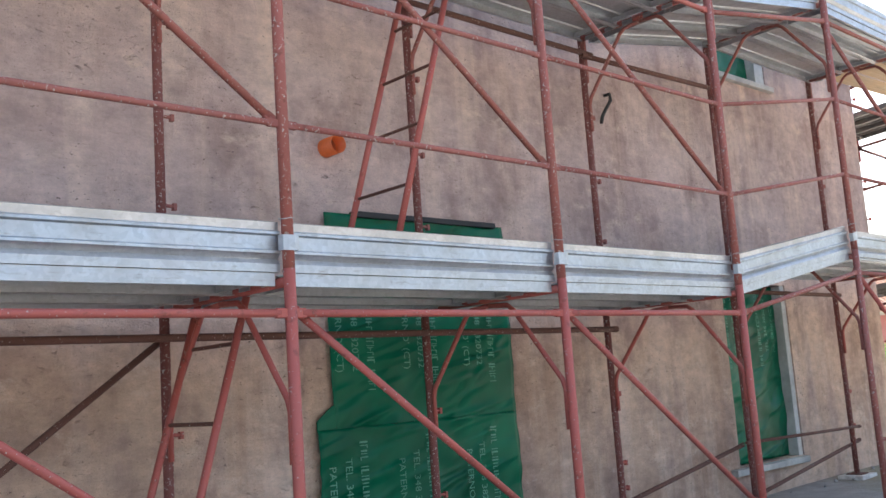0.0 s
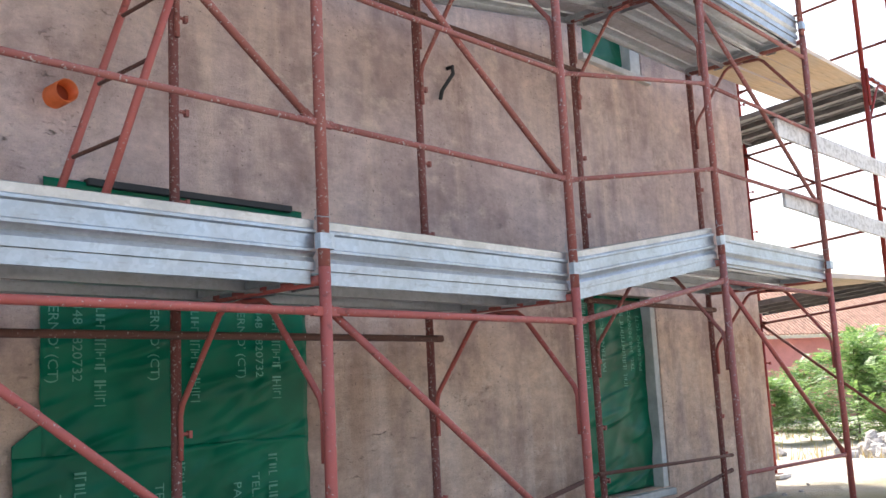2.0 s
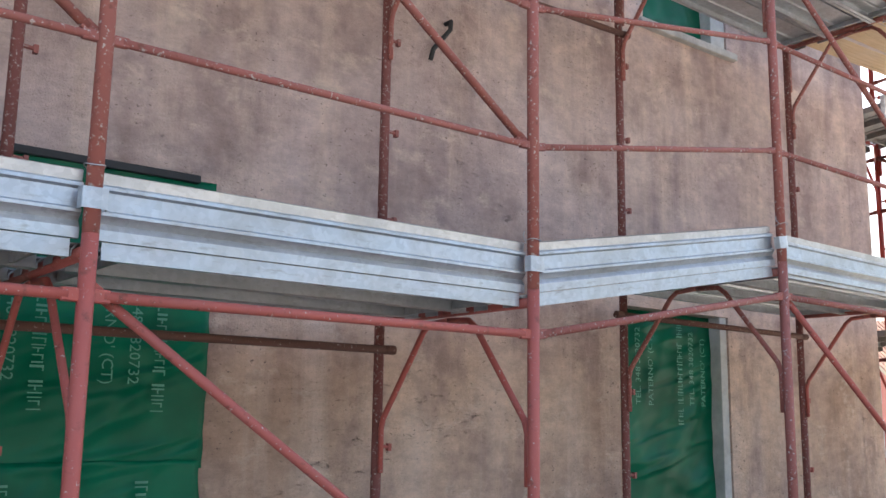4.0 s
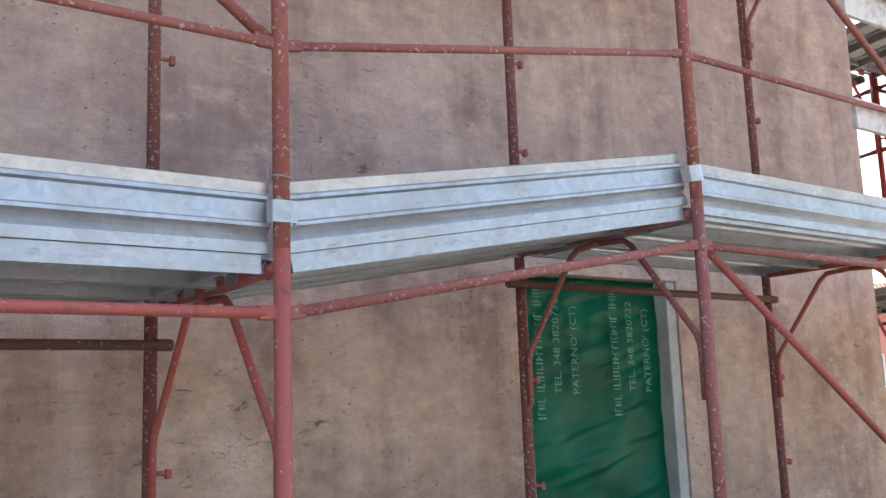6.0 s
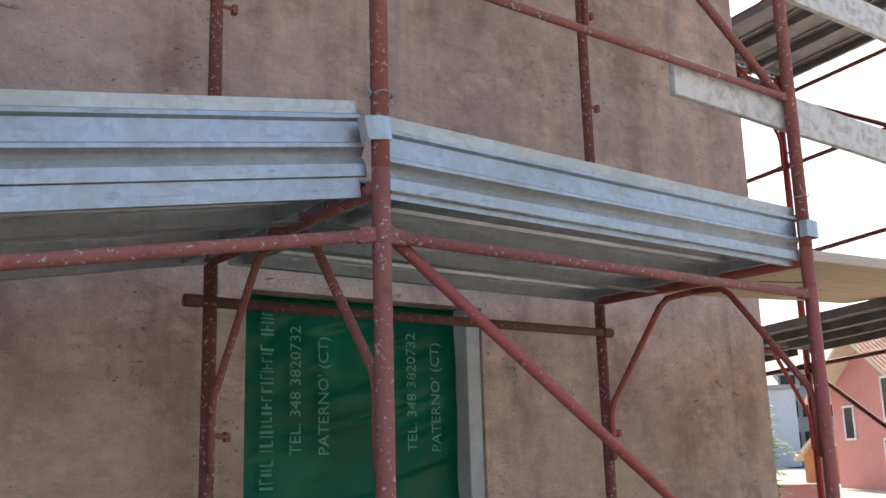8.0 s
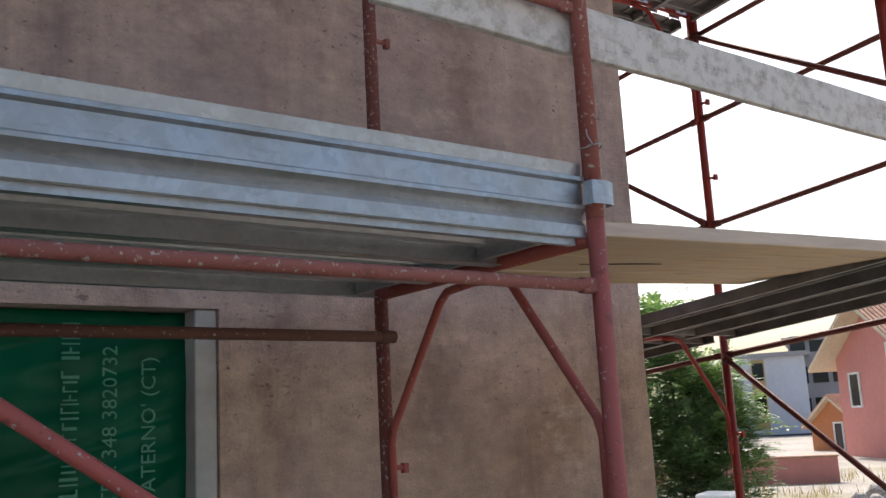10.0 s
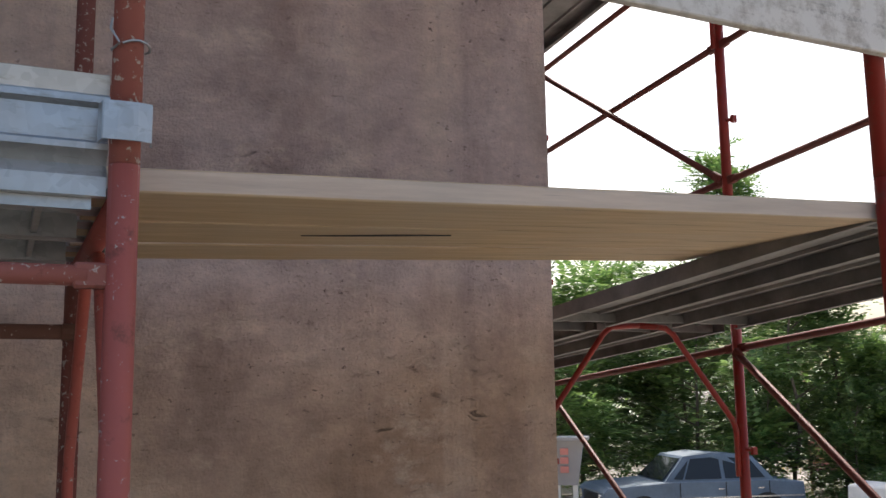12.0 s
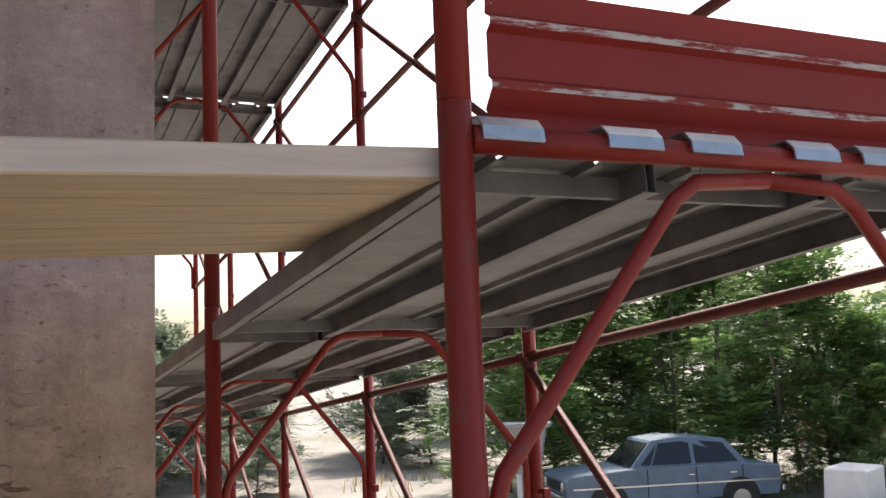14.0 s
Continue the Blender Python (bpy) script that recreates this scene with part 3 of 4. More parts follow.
def build_front_scaffold():
    width = IN_Y - OUT_Y
    for i, x in enumerate(FRAMES_X):
        base = ground_z(x, OUT_Y) + 0.04
        h = DECK + LIFT[i] - base
        f = frame_thing(width, h, RED if i != 5 else RED_OLD)
        f.matrix_basis = Matrix.Translation((x, OUT_Y, base))
        for y in (OUT_Y, IN_Y):
            foot_for(x, y)
        for lv in (1, 2):
            g = frame_thing(width, RISE - 0.004, RED_OLD, label="weathered red tubular scaffold frame of an upper lift", sleeve=True)
            g.matrix_basis = Matrix.Translation((x, OUT_Y, DECK + LIFT[i] + 0.022 + (lv - 1) * RISE))
    for i in range(len(FRAMES_X) - 1):
        xa, xb = FRAMES_X[i], FRAMES_X[i + 1]
        for lv in (0, 1, 2):
            za, zb = (DECK + LIFT[k] - 0.009 + lv * RISE for k in (i, i + 1))
            for k in range(3):
                y = OUT_Y + 0.035 + k * 0.335
                p, q = Vector((xa, y, za)), Vector((xb, y, zb))
                t = plank((q - p).length)
                t.matrix_basis = along(p, q)
            yo = OUT_Y - 0.004 + 0.03
            low = 0.036 if i == 5 and lv == 0 else 0.0
            p, q = Vector((xa, yo - low * 0.3, za + 0.017 - low)), Vector((xb, yo - low * 0.3, zb + 0.017 - low))
            t = toe_board((q - p).length)
            t.matrix_basis = along(p, q)
            # ledgers and guard rails on the outer posts
            for dz in (-0.148, 0.615, 1.215):
                if lv == 2 and dz > 0:
                    continue
                rod("ledger" if dz < 0 else "guard_rail", (xa + 0.02, OUT_Y + 0.004, za + dz), (xb - 0.02, OUT_Y + 0.004, zb + dz), 0.0135 if dz > 0 else 0.0165, RED if dz < 0 and i < 4 else RED_OLD, "slim red tube between scaffold posts", "scaffold tube", "scaffold rails")
        if i != 4:
            za = DECK + LIFT[i] - 0.13
            rod("diagonal_brace", (xa + 0.02, OUT_Y + 0.03, za), (xb - 0.02, OUT_Y + 0.03, za - (1.28 if i == 5 else 1.20)), 0.0165, RED, "red diagonal tube of the lowest lift", "scaffold tube", "scaffold braces")
            rod("diagonal_brace", (xa + 0.02, OUT_Y + 0.03, DECK + LIFT[i] + 1.83), (xb - 0.02, OUT_Y + 0.03, DECK + LIFT[i + 1] + 0.62), 0.0165, RED_OLD, "faded red diagonal tube of the upper lift", "scaffold tube", "scaffold braces")
    # long tubes on the inner posts
    rod("inner_ledger", (2.5, IN_Y - 0.035, 1.845), (8.11, IN_Y - 0.035, 1.845), 0.019, RUST, "rusty brown tube along the inner posts", "scaffold tube", "inner tubes", False)
    rod("inner_ledger", (9.70, IN_Y - 0.035, 2.14), (11.70, IN_Y - 0.035, 2.13), 0.019, RUST, "splashed brown tube along the inner posts", "scaffold tube", "inner tubes", False)
    rod("inner_ledger", (2.5, IN_Y - 0.035, 3.90), (8.11, IN_Y - 0.035, 3.88), 0.019, RUST, "brown tube under the upper deck", "scaffold tube", "inner tubes", False)
    rod("inner_ledger", (8.0, IN_Y - 0.035, 3.86), (9.85, IN_Y - 0.035, 3.90), 0.019, RUST, "brown tube under the upper deck", "scaffold tube", "inner tubes", False)
    rod("inner_ledger", (9.70, IN_Y - 0.035, 0.90), (11.78, IN_Y - 0.035, 0.87), 0.0135, RUST, "thin splashed tube low on the inner posts", "scaffold tube", "inner tubes", False)
    rod("guard_rail", (9.82, OUT_Y + 0.004, 0.91), (11.626, OUT_Y + 0.004, 0.89), 0.0135, RED_OLD, "slim low tube between outer posts", "scaffold tube", "scaffold rails")
    for p, q in (((7.3, IN_Y + 0.035, 0.50), (9.75, IN_Y + 0.035, 0.88)), ((9.0, IN_Y + 0.04, 0.33), (11.9, IN_Y + 0.04, 0.73)), ((2.95, IN_Y + 0.035, 0.58), (4.70, IN_Y + 0.035, 1.86))):
        rod("inner_brace", p, q, 0.0165, RUST, "slanting tube splashed with plaster along the inner posts", "scaffold tube", "inner tubes", False)


build_front_scaffold()


def ladder(p, q, y_in, y_out, rungs, shift=0.6):
    """A steel ladder with rungs along y, from p=(x, z) to q=(x, z)."""
    t = thing("ladder", "worn red steel ladder with thin dark rungs", "ladder", (p[0], (y_in + y_out) / 2, p[1]), "ladders")
    hw = (y_in - y_out) / 2
    for e in (-1, 1):
        bm = bm_new()
        tube(bm, (0, e * hw, 0), (q[0] - p[0], e * hw, q[1] - p[1]), 0.017, 10)
        part("rail", bm, RED, t, smooth=True)
    for k in range(rungs):
        s = (k + shift) / rungs
        bm = bm_new()
        tube(bm, ((q[0] - p[0]) * s, -hw, (q[1] - p[1]) * s), ((q[0] - p[0]) * s, hw, (q[1] - p[1]) * s), 0.009, 8)
        part("rung", bm, RUST, t)


ladder((5.53, 2.02), (6.20, 4.05), -0.45, -0.88, 6)
ladder((4.15, 0.05), (4.75, 2.02), -0.45, -0.88, 6, 0.25)

# ---- scaffolding past the corner ----
def deck_6(y):
    """The deck tubes past the corner fall slightly along the gable."""
    return 2.460 - 0.085 * (y - SEG6_Y[0])


SIDE = pose(0, 0, 0, 0, 0, -90)


def build_side_scaffold():
    xo = SEG6_X + SEG6_W
    for j, y in enumerate(SEG6_Y):
        base = ground_z(xo, y) + 0.04
        f = frame_thing(SEG6_W, deck_6(y) - base, RED_FRESH, j > 0, "deep red tubular scaffold frame", inner=False)
        f.matrix_basis = Matrix.Translation((SEG6_X, y, base)) @ SIDE
        for x in (SEG6_X, xo):
            foot_for(x, y)
        for lv in (1, 2):
            g = frame_thing(SEG6_W, RISE - 0.004, RED_FRESH, j > 0, "deep red tubular scaffold frame of an upper lift", sleeve=True, inner=False)
            g.matrix_basis = Matrix.Translation((SEG6_X, y, deck_6(y) + 0.022 + (lv - 1) * RISE)) @ SIDE
    for j in range(len(SEG6_Y) - 1):
        ya, yb = SEG6_Y[j], SEG6_Y[j + 1]
        for lv in (0, 1, 2):
            za, zb = deck_6(ya) - 0.009 + lv * RISE, deck_6(yb) - 0.009 + lv * RISE
            for k in range(3):
                x = SEG6_X + 0.035 + 0.325 + k * (SEG6_W - 0.07 - 0.325) / 2
                p, q = Vector((x, ya, za)), Vector((x, yb, zb))
                t = plank((q - p).length, GALV_DULL, "dull grey steel scaffold plank", 0.035)
                t.matrix_basis = along(p, q) @ Matrix.Diagonal((1, 1.13, 1, 1))
            for dz in (-0.155, 0.635, 1.305):
                if lv == 2 and dz > 0:
                    continue
                rod("ledger" if dz < 0 else "guard_rail", (xo - 0.004, ya + 0.02, za + dz), (xo - 0.004, yb - 0.02, zb + dz), 0.0165, RED_DARK, "dark red tube between scaffold posts", "scaffold tube", "scaffold rails")
        rod("diagonal_brace", (xo - 0.03, yb - 0.02, deck_6(yb) - 0.18), (xo - 0.03, ya + 0.02, ground_z(xo, ya) + 0.3), 0.0165, RED_DARK, "dark red diagonal tube of the lowest lift", "scaffold tube", "scaffold braces")
        rod("diagonal_brace", (xo - 0.03, yb - 0.02, deck_6(yb) + 1.84), (xo - 0.03, ya + 0.02, deck_6(ya) + 0.64), 0.0165, RED_DARK, "dark red diagonal tube of the upper lift", "scaffold tube", "scaffold braces")
    t = toe_board(SEG6_W + 0.7, SCRATCHED, "ribbed toe board painted deep red, scratched", False)
    t.matrix_basis = Matrix.Translation((SEG6_X + 0.05, SEG6_Y[0] + 0.034, deck_6(SEG6_Y[0]) - 0.035)) @ Matrix.Diagonal((1, 1, 1.25, 1))


build_side_scaffold()


def board(name, p, q, width, thick, material, label, edge=None):
    """A sawn board from p to q; width lies along its local y."""
    p, q = Vector(p), Vector(q)
    n = (q - p).length
    bm = bm_new()
    box(bm, (0, -width / 2, -thick / 2), (n, width / 2, thick / 2))
    bmesh.ops.subdivide_edges(bm, edges=[e for e in bm.edges if abs(e.verts[0].co.x - e.verts[1].co.x) > 0.1], cuts=24)
    for v in bm.verts:
        v.co.y += 0.004 * noise.noise((v.co.x * 3, v.co.y * 20, p.z))
        v.co.z += 0.002 * noise.noise((v.co.x * 4, v.co.z * 50, p.x))
    bmesh.ops.bevel(bm, geom=[e for e in bm.edges if e.is_boundary or e.calc_face_angle(0) > 1.0], offset=0.003, segments=1, affect="EDGES")
    ob = part(name, bm, material)
    # Faces not turned up or down get the paler edge material.
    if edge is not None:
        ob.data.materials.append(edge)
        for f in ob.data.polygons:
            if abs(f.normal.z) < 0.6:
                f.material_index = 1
    ob.matrix_basis = along(p, q)
    return tagged(ob, label, "board")


def build_boards():
    for lift in (0, 2.0):
        for k in range(3):
            ya, yb = -1.22 + 0.145 + k * 0.295, -1.172 + 0.135 + k * 0.27
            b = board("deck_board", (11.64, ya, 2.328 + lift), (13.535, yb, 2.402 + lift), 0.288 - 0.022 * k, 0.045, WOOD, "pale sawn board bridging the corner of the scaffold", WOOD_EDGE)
            b["group"] = "bridging boards"
    for z, dz in ((2.885, -0.055), (3.45, 0.02)):
        b = board("guard_board", (11.04, -1.272, z), (14.6, -1.272, z + dz), 0.15, 0.026, WOOD_GREY, "limewashed guard board wired to the scaffold posts")
        b.matrix_basis = b.matrix_basis @ pose(0, 0, 0, 90, 0, 0)
        b["group"] = "guard boards"


build_boards()

def build_ties():
    """Loops of wire twisted round the outer posts above the toe boards."""
    for i, x in enumerate(FRAMES_X[1:], 1):
        z = DECK + LIFT[i] + 0.215
        bm = bm_new()
        bent(bm, [(0.030 * math.cos(a), 0.030 * math.sin(a) + 0.004, 0.004 * math.sin(2 * a)) for a in (k * math.tau / 14 for k in range(14))] + [(0.034, 0.0, 0.0), (0.036, -0.012, 0.025), (0.030, -0.01, 0.042)], 0.0022, 5)
        ob = part("wire_tie", bm, WIRE)
        ob.matrix_basis = pose(x, OUT_Y, z, 4, 3, 40 * i)
        tagged(ob, "loop of pale wire twisted round a red post", "wire", "wire ties")
    for p, q in (((12.12, -0.79, 2.3215), (12.48, -0.83, 2.3350)),):
        p, q = Vector(p), Vector(q)
        bm = bm_new()
        n = (q - p).length
        pts = [(-0.0, 0.0), (n * 0.3, 0.005), (n * 0.7, 0.003), (n, 0.0), (n * 0.6, -0.004), (n * 0.25, -0.003)]
        a = [bm.verts.new((x, y, 0)) for x, y in pts]
        b = [bm.verts.new((x, y, 0.004)) for x, y in pts]
        bm.faces.new(a)
        bm.faces.new(b[::-1])
        for i in range(6):
            bm.faces.new((a[i], a[(i + 1) % 6], b[(i + 1) % 6], b[i]))
        ob = part("split", bm, DARK, None)
        ob.matrix_basis = along(p, q)
        ob.parent = [o for o in scene.objects if o.name.startswith("deck_board")][1]
        ob.matrix_parent_inverse = ob.parent.matrix_basis.inverted()


build_ties()

# ---- distance ----


def leaf_mesh(fronds, seed, material, size=1.0):
    """Feathered leaves: each frond is a row of paired leaflets. fronds: (place, way) pairs."""
    rng = random.Random(seed)
    vs, fs = [], []
    for place, way in fronds:
        n = rng.randint(6, 9)
        way = way.normalized()
        side = way.cross(Vector((0, 0, 1)))
        side = side.normalized() if side.length > 0.05 else Vector((1, 0, 0))
        ln = size * rng.uniform(0.4, 0.7)
        droop = rng.uniform(0.15, 0.5)
        for i in range(n):
            s = (i + 0.6) / n
            c = place + way * (ln * s) - Vector((0, 0, droop * ln * s * s))
            lw = ln * 0.30 * (1 - 0.5 * s)
            for e in (-1, 1):
                tip = c + side * (e * lw) + way * (0.12 * ln) - Vector((0, 0, rng.uniform(0, 0.09) * ln))
                wid = way * (0.055 * ln)
                mid = (c + tip) / 2
                k = len(vs)
                vs += [c, mid - wid + Vector((0, 0, 0.01)), tip, mid + wid]
                fs.append((k, k + 1, k + 2, k + 3))
    me = bpy.data.meshes.new("crown")
    me.from_pydata([tuple(v) for v in vs], [], fs)
    me.materials.append(material)
    return me


def tree(x, y, height, spread, seed, name="tree", label="leafy green tree of heaven with feathered leaves", count=330, material=None, low=0.15, size=1.0):
    rng = random.Random(seed)
    z = ground_z(x, y) - 0.05
    t = thing(name, label, "tree", (x, y, z), "trees")
    bm = bm_new()
    top = Vector((rng.uniform(-0.1, 0.1) * spread, rng.uniform(-0.1, 0.1) * spread, height * 0.85))
    pts = [top * (i / 6) + Vector((rng.uniform(-0.06, 0.06), rng.uniform(-0.06, 0.06), 0)) * min(i, 3) for i in range(7)]
    for i in range(6):
        tube(bm, pts[i], pts[i + 1], 0.03 * height / 4 * (1 - i / 7.5) + 0.012, 7, 0.03 * height / 4 * (1 - (i + 1) / 7.5) + 0.012)
    fronds = []
    limbs = 15
    for k in range(limbs):
        s = low + (1 - low) * (k + rng.random()) / limbs
        root = top * s
        a = rng.uniform(0, math.tau)
        r = spread * (0.35 + 0.65 * math.sin(math.pi * min(1, 0.25 + 0.75 * s) ** 0.8) + rng.uniform(-0.25, 0.15))
        tip = root + Vector((math.cos(a) * r, math.sin(a) * r, rng.uniform(0.05, 0.35) * height * 0.5))
        tube(bm, root, tip, 0.018, 5, 0.006)
        for j in range(count // limbs):
            u = rng.uniform(0.25, 1.05)
            c = root.lerp(tip, u) + Vector((rng.gauss(0, 1), rng.gauss(0, 1), rng.gauss(0, 0.8))) * spread * 0.13
            w = Vector((rng.gauss(0, 1), rng.gauss(0, 1), rng.uniform(-0.2, 0.7))) + (tip - root).normalized() * 0.6
            fronds.append((c, w))
    part("trunk", bm, BARK, t)
    crown = new("crown", leaf_mesh(fronds, seed, material or LEAF, size))
    crown.parent = t
    return t


def build_trees():
    kinds = [tree(24.0, 16.5, 5.6, 2.1, 40 + i, count=600, low=0.06, material=(LEAF, LEAF_DARK, LEAF)[i], size=1.45) for i in range(3)]
    kinds[0].location = (24.2, 16.9, ground_z(24.2, 16.9))
    kinds[1].location = (26.6, 15.6, ground_z(26.6, 15.6))
    kinds[2].location = (27.6, 13.6, ground_z(27.6, 13.6))
    rows = ((26.4, 19.2, 1.1), (28.2, 18.0, 1.05), (30.8, 16.2, 0.95), (22.6, 15.6, 0.75), (23.2, 17.2, 0.95), (27.4, 14.2, 0.6), (30.5, 20.0, 0.9), (29.0, 13.4, 0.9), (29.4, 12.7, 0.7), (31.0, 14.2, 0.75), (28.0, 12.2, 0.5), (28.9, 12.0, 0.42))
    for i, (x, y, k) in enumerate(rows):
        c = copy_thing(kinds[i % 3], pose(x, y, ground_z(x, y) - 0.05, 0, 0, 77 * i))
        c.scale = (k, k, k)
    rng = random.Random(31)
    for i in range(11):
        a = radians(61 - i * 1.75)
        d = rng.uniform(40, 52)
        x, y, k = 12 + d * math.cos(a), -2 + d * math.sin(a), rng.uniform(0.85, 1.25)
        c = copy_thing(kinds[i % 3], pose(x, y, ground_z(x, y) - 0.3, 0, 0, 47 * i))
        c.scale = (k * 1.25, k * 1.25, k)
    # Farther trees: their haze is put into the leaf colour.
    hazy = tree(23.4, 26.0, 4.6, 1.5, 52, label="grey-olive tree with thin foliage, coloured as through haze", count=900, low=0.06, material=LEAF_HAZED, size=1.25)
    for i, (x, y, k) in enumerate(((24.5, 29.5, 1.1), (16.2, 22.5, 0.8), (17.6, 24.5, 0.9), (19.2, 27.5, 1.0), (18.2, 20.6, 0.6), (17.0, 27.0, 1.1), (24.4, 24.5, 1.0), (20.5, 34.0, 1.2), (29.0, 33.5, 1.2))):
        c = copy_thing(hazy, pose(x, y, ground_z(x, y) - 0.05, 0, 0, 83 * i))
        c.scale = (k, k, k)
    tree(28.4, 16.2, 9.3, 1.5, 91, label="tall slender tree of heaven", count=700, low=0.45, size=1.3)
    s = tree(34.0, 4.5, 3.2, 1.9, 70, "shrub", "sunlit green shrub on rough ground", 900, LEAF, 0.02, 1.1)
    for i, (x, y, k) in enumerate(((37, 7.5, 1.1), (40, 4.0, 1.1), (36.0, 1.8, 0.9), (43, 8.5, 1.25), (46, 3.0, 1.2), (41, 0.5, 1.0), (35.5, 9.8, 0.7), (44, 12, 0.9))):
        c = copy_thing(s, pose(x, y, ground_z(x, y) - 0.05, 0, 0, 61 * i))
        c.scale = (k, k, k)


build_trees()


def gabled_house(x, y, turn, w, d, h, rise, wall, label, windows, over=0.5, name="house"):
    """A house with its gable towards -y; windows: (x, z, width, height) on the gable."""
    t = thing(name, label, "house", Matrix.Translation((x, y, ground_z(x, y) - 0.2)) @ pose(0, 0, 0, 0, 0, turn), "distant houses")
    bm = bm_new()
    vs = [(-w / 2, 0, 0), (w / 2, 0, 0), (w / 2, 0, h), (0, 0, h + rise), (-w / 2, 0, h)]
    front = [bm.verts.new(v) for v in vs]
    back = [bm.verts.new((a, d, c)) for a, b, c in vs]
    bm.faces.new(front)
    bm.faces.new(back[::-1])
    for i in range(5):
        bm.faces.new((front[i], back[i], back[(i + 1) % 5], front[(i + 1) % 5]))
    part("wall", bm, wall, t)
    for e in (-1, 1):
        bm = bm_new()
        k = rise / (w / 2)
        a, b = Vector((0, 0, h + rise + 0.02)), Vector((e * (w / 2 + over), 0, h - k * over + 0.02))
        for yy, th in ((-over * 1.2, 0.16),):
            q = [a, b]
            lo = [bm.verts.new((p.x, yy, p.z)) for p in q] + [bm.verts.new((p.x, yy, p.z + th)) for p in q[::-1]]
            hi = [bm.verts.new((p.x, d + over, p.z)) for p in q] + [bm.verts.new((p.x, d + over, p.z + th)) for p in q[::-1]]
            bm.faces.new(lo)
            bm.faces.new(hi[::-1])
            for i in range(4):
                bm.faces.new((lo[i], hi[i], hi[(i + 1) % 4], lo[(i + 1) % 4]))
        r = part("roof", bm, SOFFIT, t, "pale boarded soffit under tiles")
        bm = bm_new()
        for i in range(int((d + over * 2.2) / 0.24)):
            p = Vector((0, -over * 1.2 + 0.12 + i * 0.24, 0))
            tube(bm, a + p + Vector((0, 0, 0.2)), b + p + Vector((0, 0, 0.2)), 0.09, 6)
        part("roof_tiles", bm, TILE, t, "rows of clay tiles")
    for wx, wz, ww, wh in windows:
        wnd = part("window", window_frame(ww, wh), WHITE, t, "white window frame")
        wnd.location = (wx, -0.03, wz)
        bm = bm_new()
        box(bm, (-ww / 2, -0.005, -wh / 2), (ww / 2, 0.01, wh / 2))
        part("pane", bm, GLASS, wnd)
    return t


def window_frame(w, h):
    bm = bm_new()
    f = 0.1
    for a, b in (((-w / 2 - f, -h / 2 - f), (w / 2 + f, -h / 2)), ((-w / 2 - f, h / 2), (w / 2 + f, h / 2 + f)), ((-w / 2 - f, -h / 2), (-w / 2, h / 2)), ((w / 2, -h / 2), (w / 2 + f, h / 2))):
        box(bm, (a[0], -0.05, a[1]), (b[0], 0.03, b[1]))
    return bm


def block_building(x, y, turn, w, d, h, wall, label, stripe=None, cols=0, rows=0):
    t = thing("apartment_building", label, "building", Matrix.Translation((x, y, -0.6)) @ pose(0, 0, 0, 0, 0, turn), "distant buildings")
    bm = bm_new()
    box(bm, (-w / 2, 0, 0), (w / 2, d, h))
    part("wall", bm, wall, t)
    bm = bm_new()
    box(bm, (-w / 2 - 0.5, -0.5, h + 0.004), (w / 2 + 0.5, d + 0.5, h + 0.4))
    part("roof", bm, GREY_WALL, t)
    if stripe:
        bm = bm_new()
        box(bm, (stripe[0], -0.12, 0.5), (stripe[1], -0.004, h - 0.2))
        part("stair_strip", bm, YELLOW_WALL, t, "yellow stair strip")
        for k in range(rows):
            bm = bm_new()
            box(bm, ((stripe[0] + stripe[1]) / 2 - 0.5, -0.2, 2 + k * 3), ((stripe[0] + stripe[1]) / 2 + 0.5, -0.124, 3.6 + k * 3))
            part("window", bm, GLASS, t)
    for c in range(cols):
        for k in range(rows):
            cx = -w / 2 + (c + 0.5) * w / cols
            if stripe and stripe[0] - 1 < cx < stripe[1] + 1:
                continue
            bm = bm_new()
            box(bm, (cx - 0.7, -0.08, 1.6 + k * 3), (cx + 0.7, -0.004, 3.2 + k * 3))
            part("window", bm, GLASS, t)
    return t


